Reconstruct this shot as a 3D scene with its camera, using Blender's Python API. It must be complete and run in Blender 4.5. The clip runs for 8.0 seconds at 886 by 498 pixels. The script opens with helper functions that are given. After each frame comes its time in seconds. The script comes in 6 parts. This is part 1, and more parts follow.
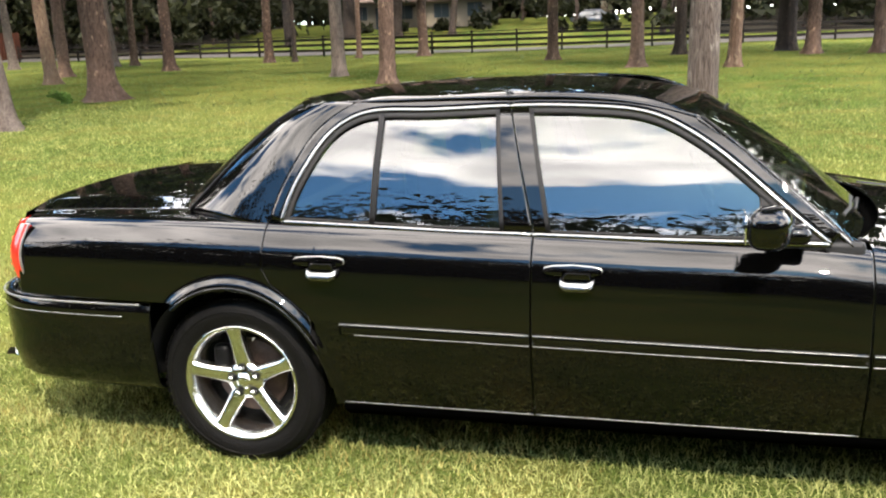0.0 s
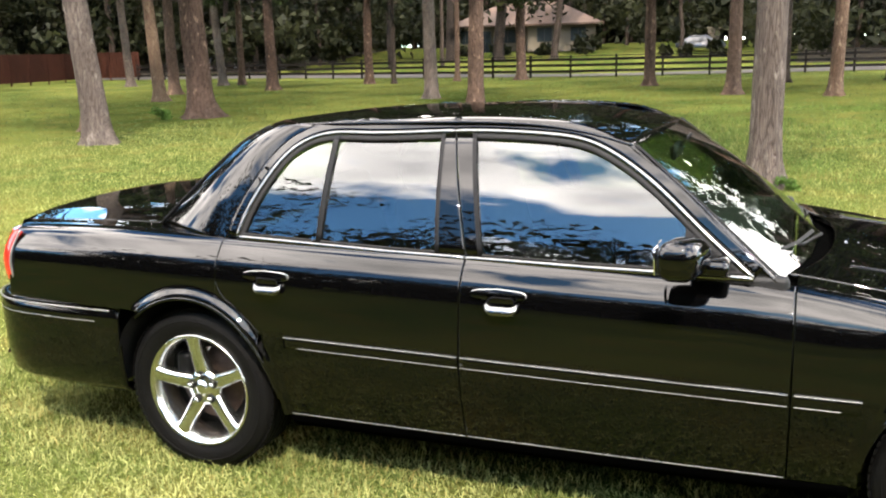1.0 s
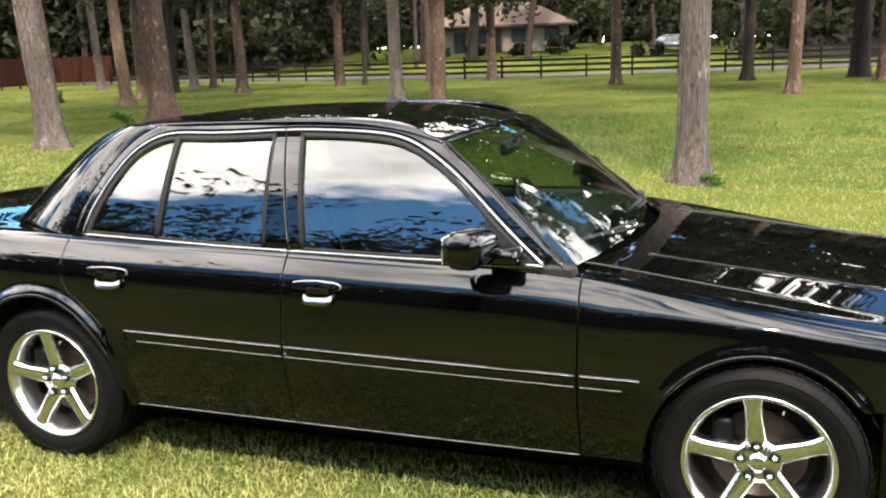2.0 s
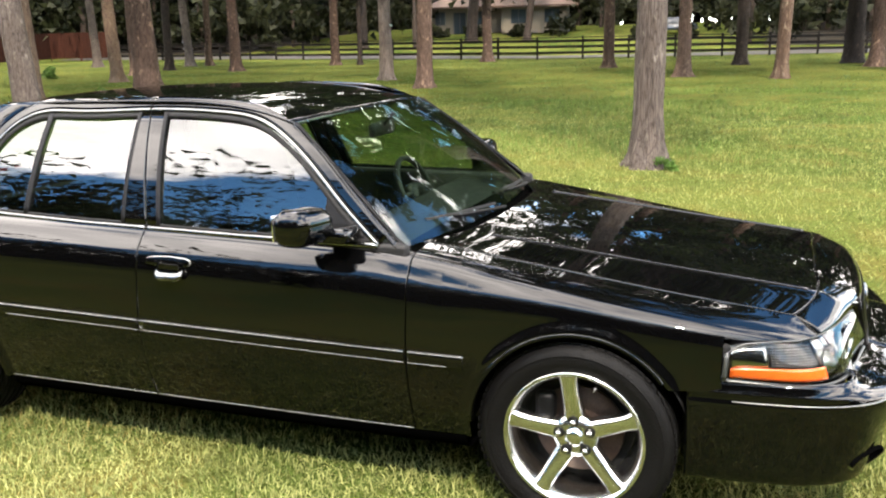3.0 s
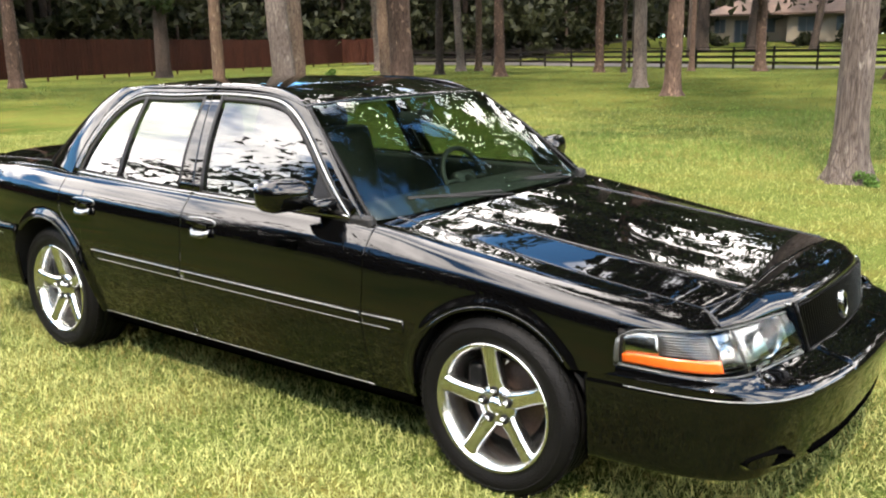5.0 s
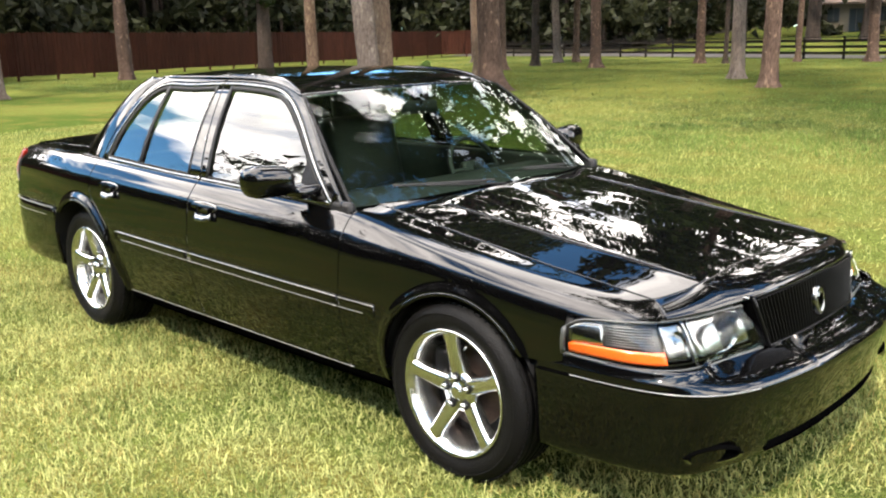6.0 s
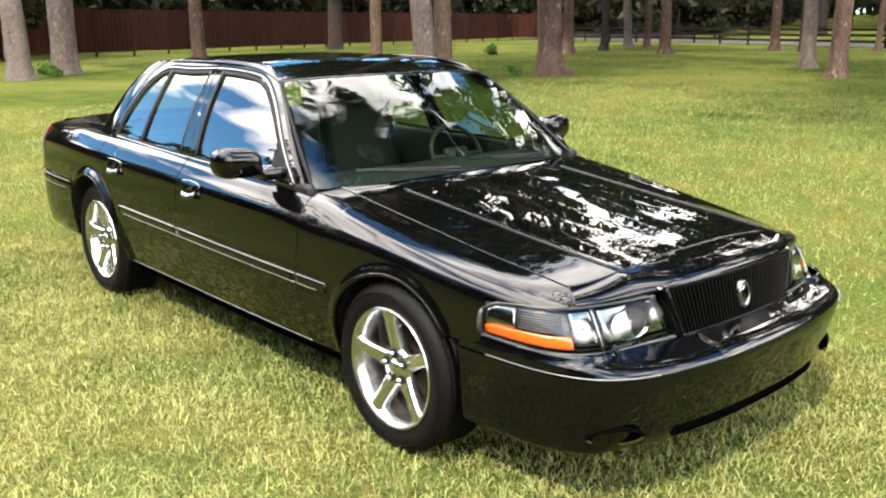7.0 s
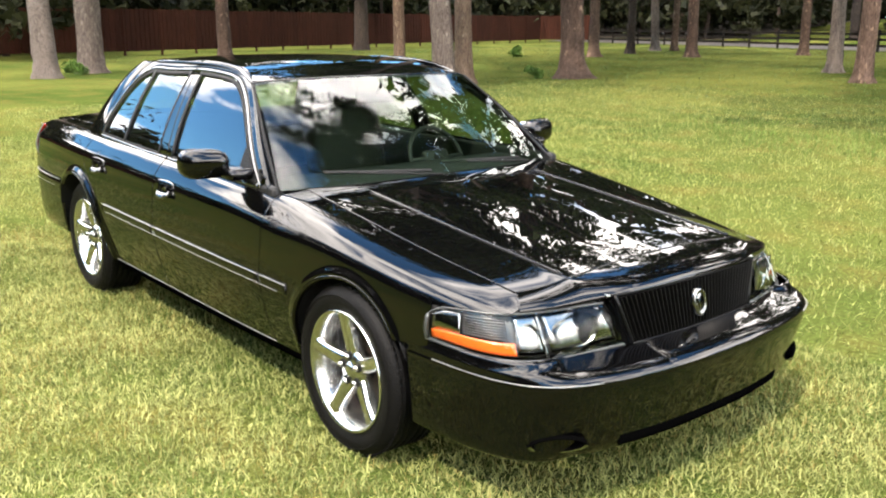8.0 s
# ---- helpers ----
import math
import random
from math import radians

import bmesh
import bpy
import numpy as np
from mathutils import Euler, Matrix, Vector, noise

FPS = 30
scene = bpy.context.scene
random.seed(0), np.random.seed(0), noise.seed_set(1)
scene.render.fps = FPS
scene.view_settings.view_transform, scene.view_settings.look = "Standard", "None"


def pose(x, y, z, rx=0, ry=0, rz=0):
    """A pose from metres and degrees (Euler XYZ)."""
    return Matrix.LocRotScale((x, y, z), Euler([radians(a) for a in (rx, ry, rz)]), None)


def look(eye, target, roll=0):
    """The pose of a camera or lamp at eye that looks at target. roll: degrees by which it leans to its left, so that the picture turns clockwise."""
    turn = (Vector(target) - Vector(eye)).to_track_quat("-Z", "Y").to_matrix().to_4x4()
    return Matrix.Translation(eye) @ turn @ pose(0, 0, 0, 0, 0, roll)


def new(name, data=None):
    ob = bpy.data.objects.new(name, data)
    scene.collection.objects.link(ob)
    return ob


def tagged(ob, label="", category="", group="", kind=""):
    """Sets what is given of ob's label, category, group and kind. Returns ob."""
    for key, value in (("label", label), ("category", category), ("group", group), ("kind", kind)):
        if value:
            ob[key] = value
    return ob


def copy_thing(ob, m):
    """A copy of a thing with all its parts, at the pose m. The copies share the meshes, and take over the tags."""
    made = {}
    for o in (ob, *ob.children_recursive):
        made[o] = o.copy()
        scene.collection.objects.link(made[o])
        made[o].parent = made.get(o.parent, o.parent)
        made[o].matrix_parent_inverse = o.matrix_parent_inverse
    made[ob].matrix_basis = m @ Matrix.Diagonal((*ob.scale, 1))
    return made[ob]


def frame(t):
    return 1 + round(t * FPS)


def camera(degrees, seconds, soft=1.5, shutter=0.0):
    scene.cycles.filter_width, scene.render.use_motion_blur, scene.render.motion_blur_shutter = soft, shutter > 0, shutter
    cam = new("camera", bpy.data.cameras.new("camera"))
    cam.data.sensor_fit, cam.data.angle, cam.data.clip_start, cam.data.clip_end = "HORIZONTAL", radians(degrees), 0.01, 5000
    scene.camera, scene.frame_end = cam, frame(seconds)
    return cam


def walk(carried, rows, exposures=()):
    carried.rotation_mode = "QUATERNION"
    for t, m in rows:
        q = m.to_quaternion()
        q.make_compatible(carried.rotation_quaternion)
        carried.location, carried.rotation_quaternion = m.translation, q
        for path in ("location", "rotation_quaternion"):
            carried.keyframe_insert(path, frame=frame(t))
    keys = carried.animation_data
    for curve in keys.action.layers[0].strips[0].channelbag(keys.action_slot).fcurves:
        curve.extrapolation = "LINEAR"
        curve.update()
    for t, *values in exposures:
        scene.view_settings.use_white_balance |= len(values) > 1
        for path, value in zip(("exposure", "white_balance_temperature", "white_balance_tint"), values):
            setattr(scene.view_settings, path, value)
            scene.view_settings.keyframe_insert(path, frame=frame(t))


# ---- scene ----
cam = camera(52.0, 8.0, soft=2.1)
PATH = [
    (0, (1.696, -3.06, 1.718), (1.196, -1.183, 1.241), -2.2),
    (0.5, (1.978, -2.982, 1.694), (1.358, -1.155, 1.166), -0.6),
    (1, (2.299, -2.941, 1.71), (1.586, -1.121, 1.288), -1.5),
    (1.5, (2.666, -2.938, 1.724), (1.887, -1.144, 1.304), -1.7),
    (2, (2.93, -2.882, 1.696), (2.251, -1.048, 1.275), -2.0),
    (2.2, (3.028, -2.835, 1.698), (2.389, -0.99, 1.264), -0.5),
    (3.5, (3.833, -2.738, 1.674), (3.092, -0.941, 1.205), -1.9),
    (4, (4.097, -2.634, 1.629), (3.25, -0.872, 1.207), -0.8),
    (4.5, (4.371, -2.527, 1.629), (3.395, -0.826, 1.237), -0.2),
    (5, (4.686, -2.491, 1.62), (3.489, -0.949, 1.186), -0.9),
    (5.2, (4.777, -2.436, 1.593), (3.516, -0.944, 1.163), -1.9),
    (6.5, (5.323, -2.086, 1.624), (3.914, -0.748, 1.154), -0.4),
    (7, (5.562, -1.979, 1.644), (4.102, -0.7, 1.161), -0.3),
    (7.5, (5.673, -1.884, 1.646), (4.21, -0.611, 1.159), 0.5),
    (8, (5.728, -1.761, 1.649), (4.229, -0.527, 1.169), 0.1),
]
walk(cam, [(t, look(eye, target, roll)) for t, eye, target, roll in PATH], [(0.0, -0.3, 7000, 14), (8.0, -0.3, 7000, 14)])

# ---------------------------------------------------------------- light
SUN_EL, SUN_AZ = 52.0, 157.0          # degrees; azimuth from +y towards +x
world = bpy.data.worlds.new("world")
scene.world = world
world.use_nodes = True
wn, wl = world.node_tree.nodes, world.node_tree.links
wn.clear()
w_out = wn.new("ShaderNodeOutputWorld")
w_bg = wn.new("ShaderNodeBackground")
w_sky = wn.new("ShaderNodeTexSky")
w_sky.sky_type = "NISHITA"
w_sky.sun_disc = False
w_sky.sun_elevation = radians(SUN_EL)
w_sky.sun_rotation = radians(SUN_AZ)
w_sky.air_density, w_sky.dust_density, w_sky.ozone_density = 1.0, 0.6, 2.0
w_map = wn.new("ShaderNodeMapping")
w_map.inputs["Scale"].default_value = (1.0, 1.0, 1.937)
w_map.inputs["Location"].default_value = (18.109, 2.757, -11.012)
w_geo = wn.new("ShaderNodeTexCoord")
w_noise = wn.new("ShaderNodeTexNoise")
w_noise.inputs["Scale"].default_value = 2.222
w_noise.inputs["Detail"].default_value = 9.0
w_noise.inputs["Roughness"].default_value = 0.55
w_noise.inputs["Distortion"].default_value = 0.35
w_ramp = wn.new("ShaderNodeValToRGB")
w_ramp.color_ramp.elements[0].position = 0.453
w_ramp.color_ramp.elements[1].position = 0.523
w_shade = wn.new("ShaderNodeTexNoise")
w_shade.inputs["Scale"].default_value = 5.0
w_shade.inputs["Detail"].default_value = 5.0
w_cr = wn.new("ShaderNodeValToRGB")
w_cr.color_ramp.elements[0].position, w_cr.color_ramp.elements[0].color = 0.3, (58.0, 58.5, 59.0, 1)
w_cr.color_ramp.elements[1].position, w_cr.color_ramp.elements[1].color = 0.65, (138.0, 136.0, 133.0, 1)
w_mix = wn.new("ShaderNodeMix")
w_mix.data_type = "RGBA"
wl.new(w_geo.outputs["Generated"], w_map.inputs["Vector"])
wl.new(w_map.outputs["Vector"], w_noise.inputs["Vector"])
wl.new(w_map.outputs["Vector"], w_shade.inputs["Vector"])
wl.new(w_noise.outputs["Fac"], w_ramp.inputs["Fac"])
wl.new(w_shade.outputs["Fac"], w_cr.inputs["Fac"])
wl.new(w_ramp.outputs["Color"], w_mix.inputs["Factor"])
w_deep = wn.new("ShaderNodeMix")
w_deep.data_type, w_deep.blend_type = "RGBA", "MULTIPLY"
w_deep.inputs["Factor"].default_value = 1.0
w_deep.inputs["B"].default_value = (3.3, 6.3, 7.6, 1)
wl.new(w_sky.outputs["Color"], w_deep.inputs["A"])
wl.new(w_deep.outputs["Result"], w_mix.inputs["A"])
wl.new(w_cr.outputs["Color"], w_mix.inputs["B"])
wl.new(w_mix.outputs["Result"], w_bg.inputs["Color"])
w_bg.inputs["Strength"].default_value = 0.15
wl.new(w_bg.outputs["Background"], w_out.inputs["Surface"])

sun = new("sun", bpy.data.lights.new("sun", "SUN"))
sun.data.energy, sun.data.angle, sun.data.color = 12.0, radians(1.2), (1.0, 0.95, 0.86)
sx = math.cos(radians(SUN_EL))
sun.matrix_world = look((sx * math.sin(radians(SUN_AZ)) * 60, sx * math.cos(radians(SUN_AZ)) * 60, math.sin(radians(SUN_EL)) * 60), (0, 0, 0))

# ---------------------------------------------------------------- materials


def material(name, color, rough=0.5, metal=0.0, coat=0.0, spec=0.5, vary=0.0, scale=8.0, dark=None, bump=0.0, bscale=40.0, stretch=(1, 1, 1), per=False, emit=0.0, space="Object"):
    """Principled surface with two scales of colour variation and fine relief."""
    m = bpy.data.materials.new(name)
    m.use_nodes = True
    n, k = m.node_tree.nodes, m.node_tree.links
    b = n["Principled BSDF"]
    b.inputs["Base Color"].default_value = (*color, 1)
    b.inputs["Roughness"].default_value = rough
    b.inputs["Metallic"].default_value = metal
    b.inputs["Coat Weight"].default_value = coat
    b.inputs["Coat Roughness"].default_value = 0.015
    b.inputs["Specular IOR Level"].default_value = spec
    if emit:
        b.inputs["Emission Color"].default_value = (*color, 1)
        b.inputs["Emission Strength"].default_value = emit
    if vary or bump:
        tc, mp = n.new("ShaderNodeTexCoord"), n.new("ShaderNodeMapping")
        mp.inputs["Scale"].default_value = stretch
        k.new(tc.outputs[space], mp.inputs["Vector"])
    if vary:
        big, small = n.new("ShaderNodeTexNoise"), n.new("ShaderNodeTexNoise")
        big.inputs["Scale"].default_value, big.inputs["Detail"].default_value = scale, 5.0
        small.inputs["Scale"].default_value, small.inputs["Detail"].default_value = scale * 7.3, 4.0
        k.new(mp.outputs["Vector"], big.inputs["Vector"])
        k.new(mp.outputs["Vector"], small.inputs["Vector"])
        add = n.new("ShaderNodeMath")
        add.operation = "ADD"
        k.new(big.outputs["Fac"], add.inputs[0])
        k.new(small.outputs["Fac"], add.inputs[1])
        last = add.outputs[0]
        if per:
            info = n.new("ShaderNodeNewGeometry") if per == "island" else n.new("ShaderNodeObjectInfo")
            mad = n.new("ShaderNodeMath")
            mad.operation = "MULTIPLY_ADD"
            mad.inputs[1].default_value = 0.6
            k.new(info.outputs["Random Per Island" if per == "island" else "Random"], mad.inputs[0])
            k.new(last, mad.inputs[2])
            sub = n.new("ShaderNodeMath")
            sub.operation = "SUBTRACT"
            sub.inputs[1].default_value = 0.3
            k.new(mad.outputs[0], sub.inputs[0])
            last = sub.outputs[0]
        half = n.new("ShaderNodeMath")
        half.operation = "MULTIPLY"
        half.inputs[1].default_value = 0.5
        k.new(last, half.inputs[0])
        ramp = n.new("ShaderNodeValToRGB")
        low = dark if dark else tuple(c * (1 - vary) for c in color)
        ramp.color_ramp.elements[0].position, ramp.color_ramp.elements[0].color = 0.34, (*low, 1)
        ramp.color_ramp.elements[1].position, ramp.color_ramp.elements[1].color = 0.66, (*color, 1)
        k.new(half.outputs[0], ramp.inputs["Fac"])
        k.new(ramp.outputs["Color"], b.inputs["Base Color"])
    if bump:
        bn, bp = n.new("ShaderNodeTexNoise"), n.new("ShaderNodeBump")
        bn.inputs["Scale"].default_value, bn.inputs["Detail"].default_value = bscale, 6.0
        bp.inputs["Strength"].default_value, bp.inputs["Distance"].default_value = bump, 0.02
        k.new(mp.outputs["Vector"], bn.inputs["Vector"])
        k.new(bn.outputs["Fac"], bp.inputs["Height"])
        k.new(bp.outputs["Normal"], b.inputs["Normal"])
    return m


def glass_material(name, tint, ior, rough=0.0):
    """Thin pane: tinted see-through with a mirror gloss that grows towards grazing view."""
    m = bpy.data.materials.new(name)
    m.use_nodes = True
    n, k = m.node_tree.nodes, m.node_tree.links
    n.clear()
    out, mix = n.new("ShaderNodeOutputMaterial"), n.new("ShaderNodeMixShader")
    tr, gl, fr = n.new("ShaderNodeBsdfTransparent"), n.new("ShaderNodeBsdfGlossy"), n.new("ShaderNodeLayerWeight")
    power, gloss = n.new("ShaderNodeMath"), n.new("ShaderNodeMath")
    tr.inputs["Color"].default_value = (*tint, 1)
    gl.inputs["Color"].default_value = (0.96, 0.98, 1.0, 1)
    gl.inputs["Roughness"].default_value = rough
    facing = ((ior - 1) / (ior + 1)) ** 2
    fr.inputs["Blend"].default_value = 0.5
    power.operation, gloss.operation = "POWER", "MULTIPLY_ADD"
    power.inputs[1].default_value = 4.5
    gloss.inputs[1].default_value, gloss.inputs[2].default_value = 1 - facing, facing
    k.new(fr.outputs["Facing"], power.inputs[0])
    k.new(power.outputs[0], gloss.inputs[0])
    k.new(gloss.outputs[0], mix.inputs["Fac"])
    k.new(tr.outputs["BSDF"], mix.inputs[1])
    k.new(gl.outputs["BSDF"], mix.inputs[2])
    k.new(mix.outputs["Shader"], out.inputs["Surface"])
    return m


PAINT = material("black_paint", (0.0008, 0.0008, 0.0009), 0.4, coat=1.0, spec=0.0)
PAINT.node_tree.nodes["Principled BSDF"].inputs["Coat IOR"].default_value = 1.41
VOID = material("dark_opening", (0.001, 0.001, 0.001), 0.9, spec=0.0)
BLACK = material("matt_black", (0.006, 0.006, 0.006), 0.7, spec=0.2)
TRIM = material("bright_trim", (0.17, 0.17, 0.166), 0.22, metal=1.0, vary=0.15, scale=9)
SLAT = material("grille_black", (0.0015, 0.0015, 0.0016), 0.3, spec=0.12)
SATIN = material("satin_black", (0.004, 0.004, 0.0044), 0.45, spec=0.12, vary=0.3, scale=30, bump=0.1, bscale=300)
CHROME = material("chrome", (0.86, 0.86, 0.85), 0.04, metal=1.0, vary=0.12, scale=6)
ALLOY = material("polished_alloy", (0.62, 0.62, 0.61), 0.22, metal=1.0, vary=0.2, scale=7)
SILVER = material("silver_line", (0.18, 0.18, 0.175), 0.3, metal=0.6)
RUBBER = material("tyre_rubber", (0.0036, 0.0034, 0.0033), 0.55, spec=0.09, vary=0.35, scale=9, bump=0.25, bscale=120)
RUST = material("brake_disc_iron", (0.085, 0.055, 0.042), 0.5, metal=0.7, vary=0.5, scale=20)
TINT = glass_material("tinted_glass", (0.27, 0.33, 0.26), 1.78)
CLEAR = glass_material("windscreen_glass", (0.62, 0.77, 0.65), 1.56)
LENS = glass_material("lamp_lens", (0.80, 0.81, 0.80), 1.27)
AMBER = material("amber_reflector", (0.85, 0.13, 0.015), 0.2, coat=0.8, vary=0.2, scale=60)
RED = material("red_lens", (0.55, 0.02, 0.012), 0.12, coat=1.0, vary=0.3, scale=30)
LAMPGREY = material("lamp_reflector", (0.40, 0.41, 0.40), 0.16, metal=1.0, vary=0.4, scale=40)
LAMPBASE = material("lamp_silver_lining", (0.085, 0.088, 0.085), 0.34, metal=0.5, vary=0.25, scale=30)
LAMPRIM = material("lamp_edge_plastic", (0.035, 0.037, 0.036), 0.35, vary=0.2, scale=30)
LAMPDARK = material("lamp_bezel", (0.05, 0.05, 0.052), 0.3, vary=0.2, scale=20)
SEAT = material("dark_leather", (0.006, 0.006, 0.006), 0.5, spec=0.2, vary=0.3, scale=12, bump=0.2, bscale=200)
DASH = material("dashboard_vinyl", (0.006, 0.0064, 0.0064), 0.55, spec=0.15, vary=0.2, scale=15, bump=0.15, bscale=250)



def bark_material(name, light, dark, fleck, cells=7.0):
    """Furrowed bark: tall plates with dark cracks, flaking patches and moss-grey stain."""
    m = material(name, light, 0.92, vary=0.6, dark=dark, scale=2.6, stretch=(1, 1, 0.3), per="object", spec=0.2)
    n, k = m.node_tree.nodes, m.node_tree.links
    b = n["Principled BSDF"]
    tc, mp, vo = n.new("ShaderNodeTexCoord"), n.new("ShaderNodeMapping"), n.new("ShaderNodeTexVoronoi")
    mp.inputs["Scale"].default_value = (1, 1, 0.07)
    vo.feature = "DISTANCE_TO_EDGE"
    vo.inputs["Scale"].default_value = cells * 5.0
    wob = n.new("ShaderNodeTexNoise")
    wob.inputs["Scale"].default_value, wob.inputs["Detail"].default_value = 5.0, 6.0
    mixv = n.new("ShaderNodeMix")
    mixv.data_type = "VECTOR"
    mixv.inputs["Factor"].default_value = 0.16
    k.new(tc.outputs["Object"], mp.inputs["Vector"])
    k.new(mp.outputs["Vector"], wob.inputs["Vector"])
    k.new(mp.outputs["Vector"], mixv.inputs["A"])
    k.new(wob.outputs["Color"], mixv.inputs["B"])
    k.new(mixv.outputs["Result"], vo.inputs["Vector"])
    crack = n.new("ShaderNodeValToRGB")
    crack.color_ramp.elements[0].position, crack.color_ramp.elements[0].color = 0.0, (0.34, 0.31, 0.30, 1)
    crack.color_ramp.elements[1].position, crack.color_ramp.elements[1].color = 0.13, (1, 1, 1, 1)
    k.new(vo.outputs["Distance"], crack.inputs["Fac"])
    fl, fr = n.new("ShaderNodeTexNoise"), n.new("ShaderNodeValToRGB")
    fl.inputs["Scale"].default_value, fl.inputs["Detail"].default_value = 9.0, 5.0
    fmap = n.new("ShaderNodeMapping")
    fmap.inputs["Scale"].default_value = (1, 1, 0.45)
    k.new(tc.outputs["Object"], fmap.inputs["Vector"])
    k.new(fmap.outputs["Vector"], fl.inputs["Vector"])
    fr.color_ramp.elements[0].position, fr.color_ramp.elements[1].position = 0.60, 0.68
    k.new(fl.outputs["Fac"], fr.inputs["Fac"])
    src = b.inputs["Base Color"].links[0].from_socket
    m1, m2 = n.new("ShaderNodeMix"), n.new("ShaderNodeMix")
    m1.data_type = m2.data_type = "RGBA"
    m2.blend_type = "MULTIPLY"
    m2.inputs["Factor"].default_value = 1.0
    m1.inputs["B"].default_value = (*fleck, 1)
    k.new(fr.outputs["Color"], m1.inputs["Factor"])
    k.new(src, m1.inputs["A"])
    k.new(m1.outputs["Result"], m2.inputs["A"])
    k.new(crack.outputs["Color"], m2.inputs["B"])
    k.new(m2.outputs["Result"], b.inputs["Base Color"])
    bp, add = n.new("ShaderNodeBump"), n.new("ShaderNodeMath")
    add.operation = "MULTIPLY_ADD"
    add.inputs[1].default_value = 0.5
    k.new(fl.outputs["Fac"], add.inputs[0])
    sm = n.new("ShaderNodeMath")
    sm.operation = "MINIMUM"
    sm.inputs[1].default_value = 0.16
    k.new(vo.outputs["Distance"], sm.inputs[0])
    k.new(sm.outputs[0], add.inputs[2])
    bp.inputs["Strength"].default_value, bp.inputs["Distance"].default_value = 1.0, 0.06
    k.new(add.outputs[0], bp.inputs["Height"])
    k.new(bp.outputs["Normal"], b.inputs["Normal"])
    return m


BARK_A = bark_material("bark_brown", (0.098, 0.063, 0.046), (0.036, 0.0215, 0.0155), (0.185, 0.125, 0.088))
BARK_B = bark_material("bark_grey", (0.127, 0.103, 0.0877), (0.0699, 0.054, 0.0445), (0.152, 0.131, 0.111), 9.0)
BARK_C = bark_material("bark_tan", (0.143, 0.0977, 0.0667), (0.068, 0.0407, 0.027), (0.192, 0.148, 0.107), 8.0)
# darker bark copy: the shade of the woods is put into its colour
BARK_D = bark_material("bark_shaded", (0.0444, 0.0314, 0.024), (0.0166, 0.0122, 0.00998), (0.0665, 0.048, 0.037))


def leaf_material(name, light, dark, spec=0.12, thin=0.42):
    m = material(name, light, 0.6, vary=0.6, dark=dark, scale=1.5, per="island", spec=spec)
    n, k = m.node_tree.nodes, m.node_tree.links
    b, out = n["Principled BSDF"], n["Material Output"]
    tl, mix = n.new("ShaderNodeBsdfTranslucent"), n.new("ShaderNodeMixShader")
    src = b.inputs["Base Color"].links[0].from_socket
    k.new(src, tl.inputs["Color"])
    mix.inputs["Fac"].default_value = thin
    k.new(b.outputs["BSDF"], mix.inputs[1])
    k.new(tl.outputs["BSDF"], mix.inputs[2])
    k.new(mix.outputs["Shader"], out.inputs["Surface"])
    return m


LEAF = leaf_material("leaf_green", (0.037, 0.0538, 0.0168), (0.0118, 0.0202, 0.00605))
# darker copy of LEAF, with the dimness of shaded woodland in its colour
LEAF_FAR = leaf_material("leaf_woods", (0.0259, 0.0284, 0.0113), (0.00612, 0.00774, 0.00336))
BUSH = leaf_material("leaf_weed", (0.0887, 0.163, 0.0336), (0.037, 0.0739, 0.0134))
GRASS = leaf_material("grass_blade", (0.277, 0.281, 0.105), (0.0613, 0.0821, 0.0188), 0.04, 0.12)
# far blades, darker than the near lawn's
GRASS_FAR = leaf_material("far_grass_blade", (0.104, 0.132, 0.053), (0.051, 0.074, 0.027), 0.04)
GRASS_MID = leaf_material("middle_grass_blade", (0.245, 0.252, 0.088), (0.080, 0.102, 0.027), 0.03, 0.2)
STRAW = leaf_material("dry_grass_blade", (0.24, 0.205, 0.0713), (0.133, 0.106, 0.0324), 0.04, 0.12)
WEED = leaf_material("tall_grass", (0.125, 0.180, 0.046), (0.062, 0.098, 0.022), 0.04)
REDWOOD = material("red_stained_board", (0.038, 0.0125, 0.0072), 0.8, spec=0.08, vary=0.5, scale=2.0, bump=0.4, bscale=20, stretch=(1, 1, 0.15), per="object")
TARWOOD = material("black_fence_board", (0.00941, 0.00739, 0.00638), 0.7, spec=0.1, vary=0.5, scale=3.0, bump=0.4, bscale=20, per="object")
STUCCO = material("cream_stucco", (0.133, 0.111, 0.0795), 0.9, vary=0.15, scale=1.0, bump=0.3, bscale=30)
ROOFING = material("brown_shingle", (0.0998, 0.0628, 0.0462), 0.9, vary=0.4, scale=2.0, bump=0.6, bscale=12)
PALE = material("white_weathered_board", (0.22, 0.22, 0.215), 0.8, vary=0.25, scale=1.5)
WINDOWDARK = material("dark_window", (0.03, 0.04, 0.045), 0.1, coat=0.5)
CARWHITE = material("silver_car_paint", (0.0269, 0.0285, 0.0302), 0.3, coat=0.8)
# litter and track browns are darkened to hold the woods' shade
LITTER = material("shade_toned_litter", (0.0235, 0.0185, 0.0101), 0.95, vary=0.6, scale=0.9, bump=0.5, bscale=8, spec=0.2)
SAND = material("shade_darkened_track", (0.021, 0.0155, 0.0115), 0.95, vary=0.4, scale=0.8, bump=0.4, bscale=10)

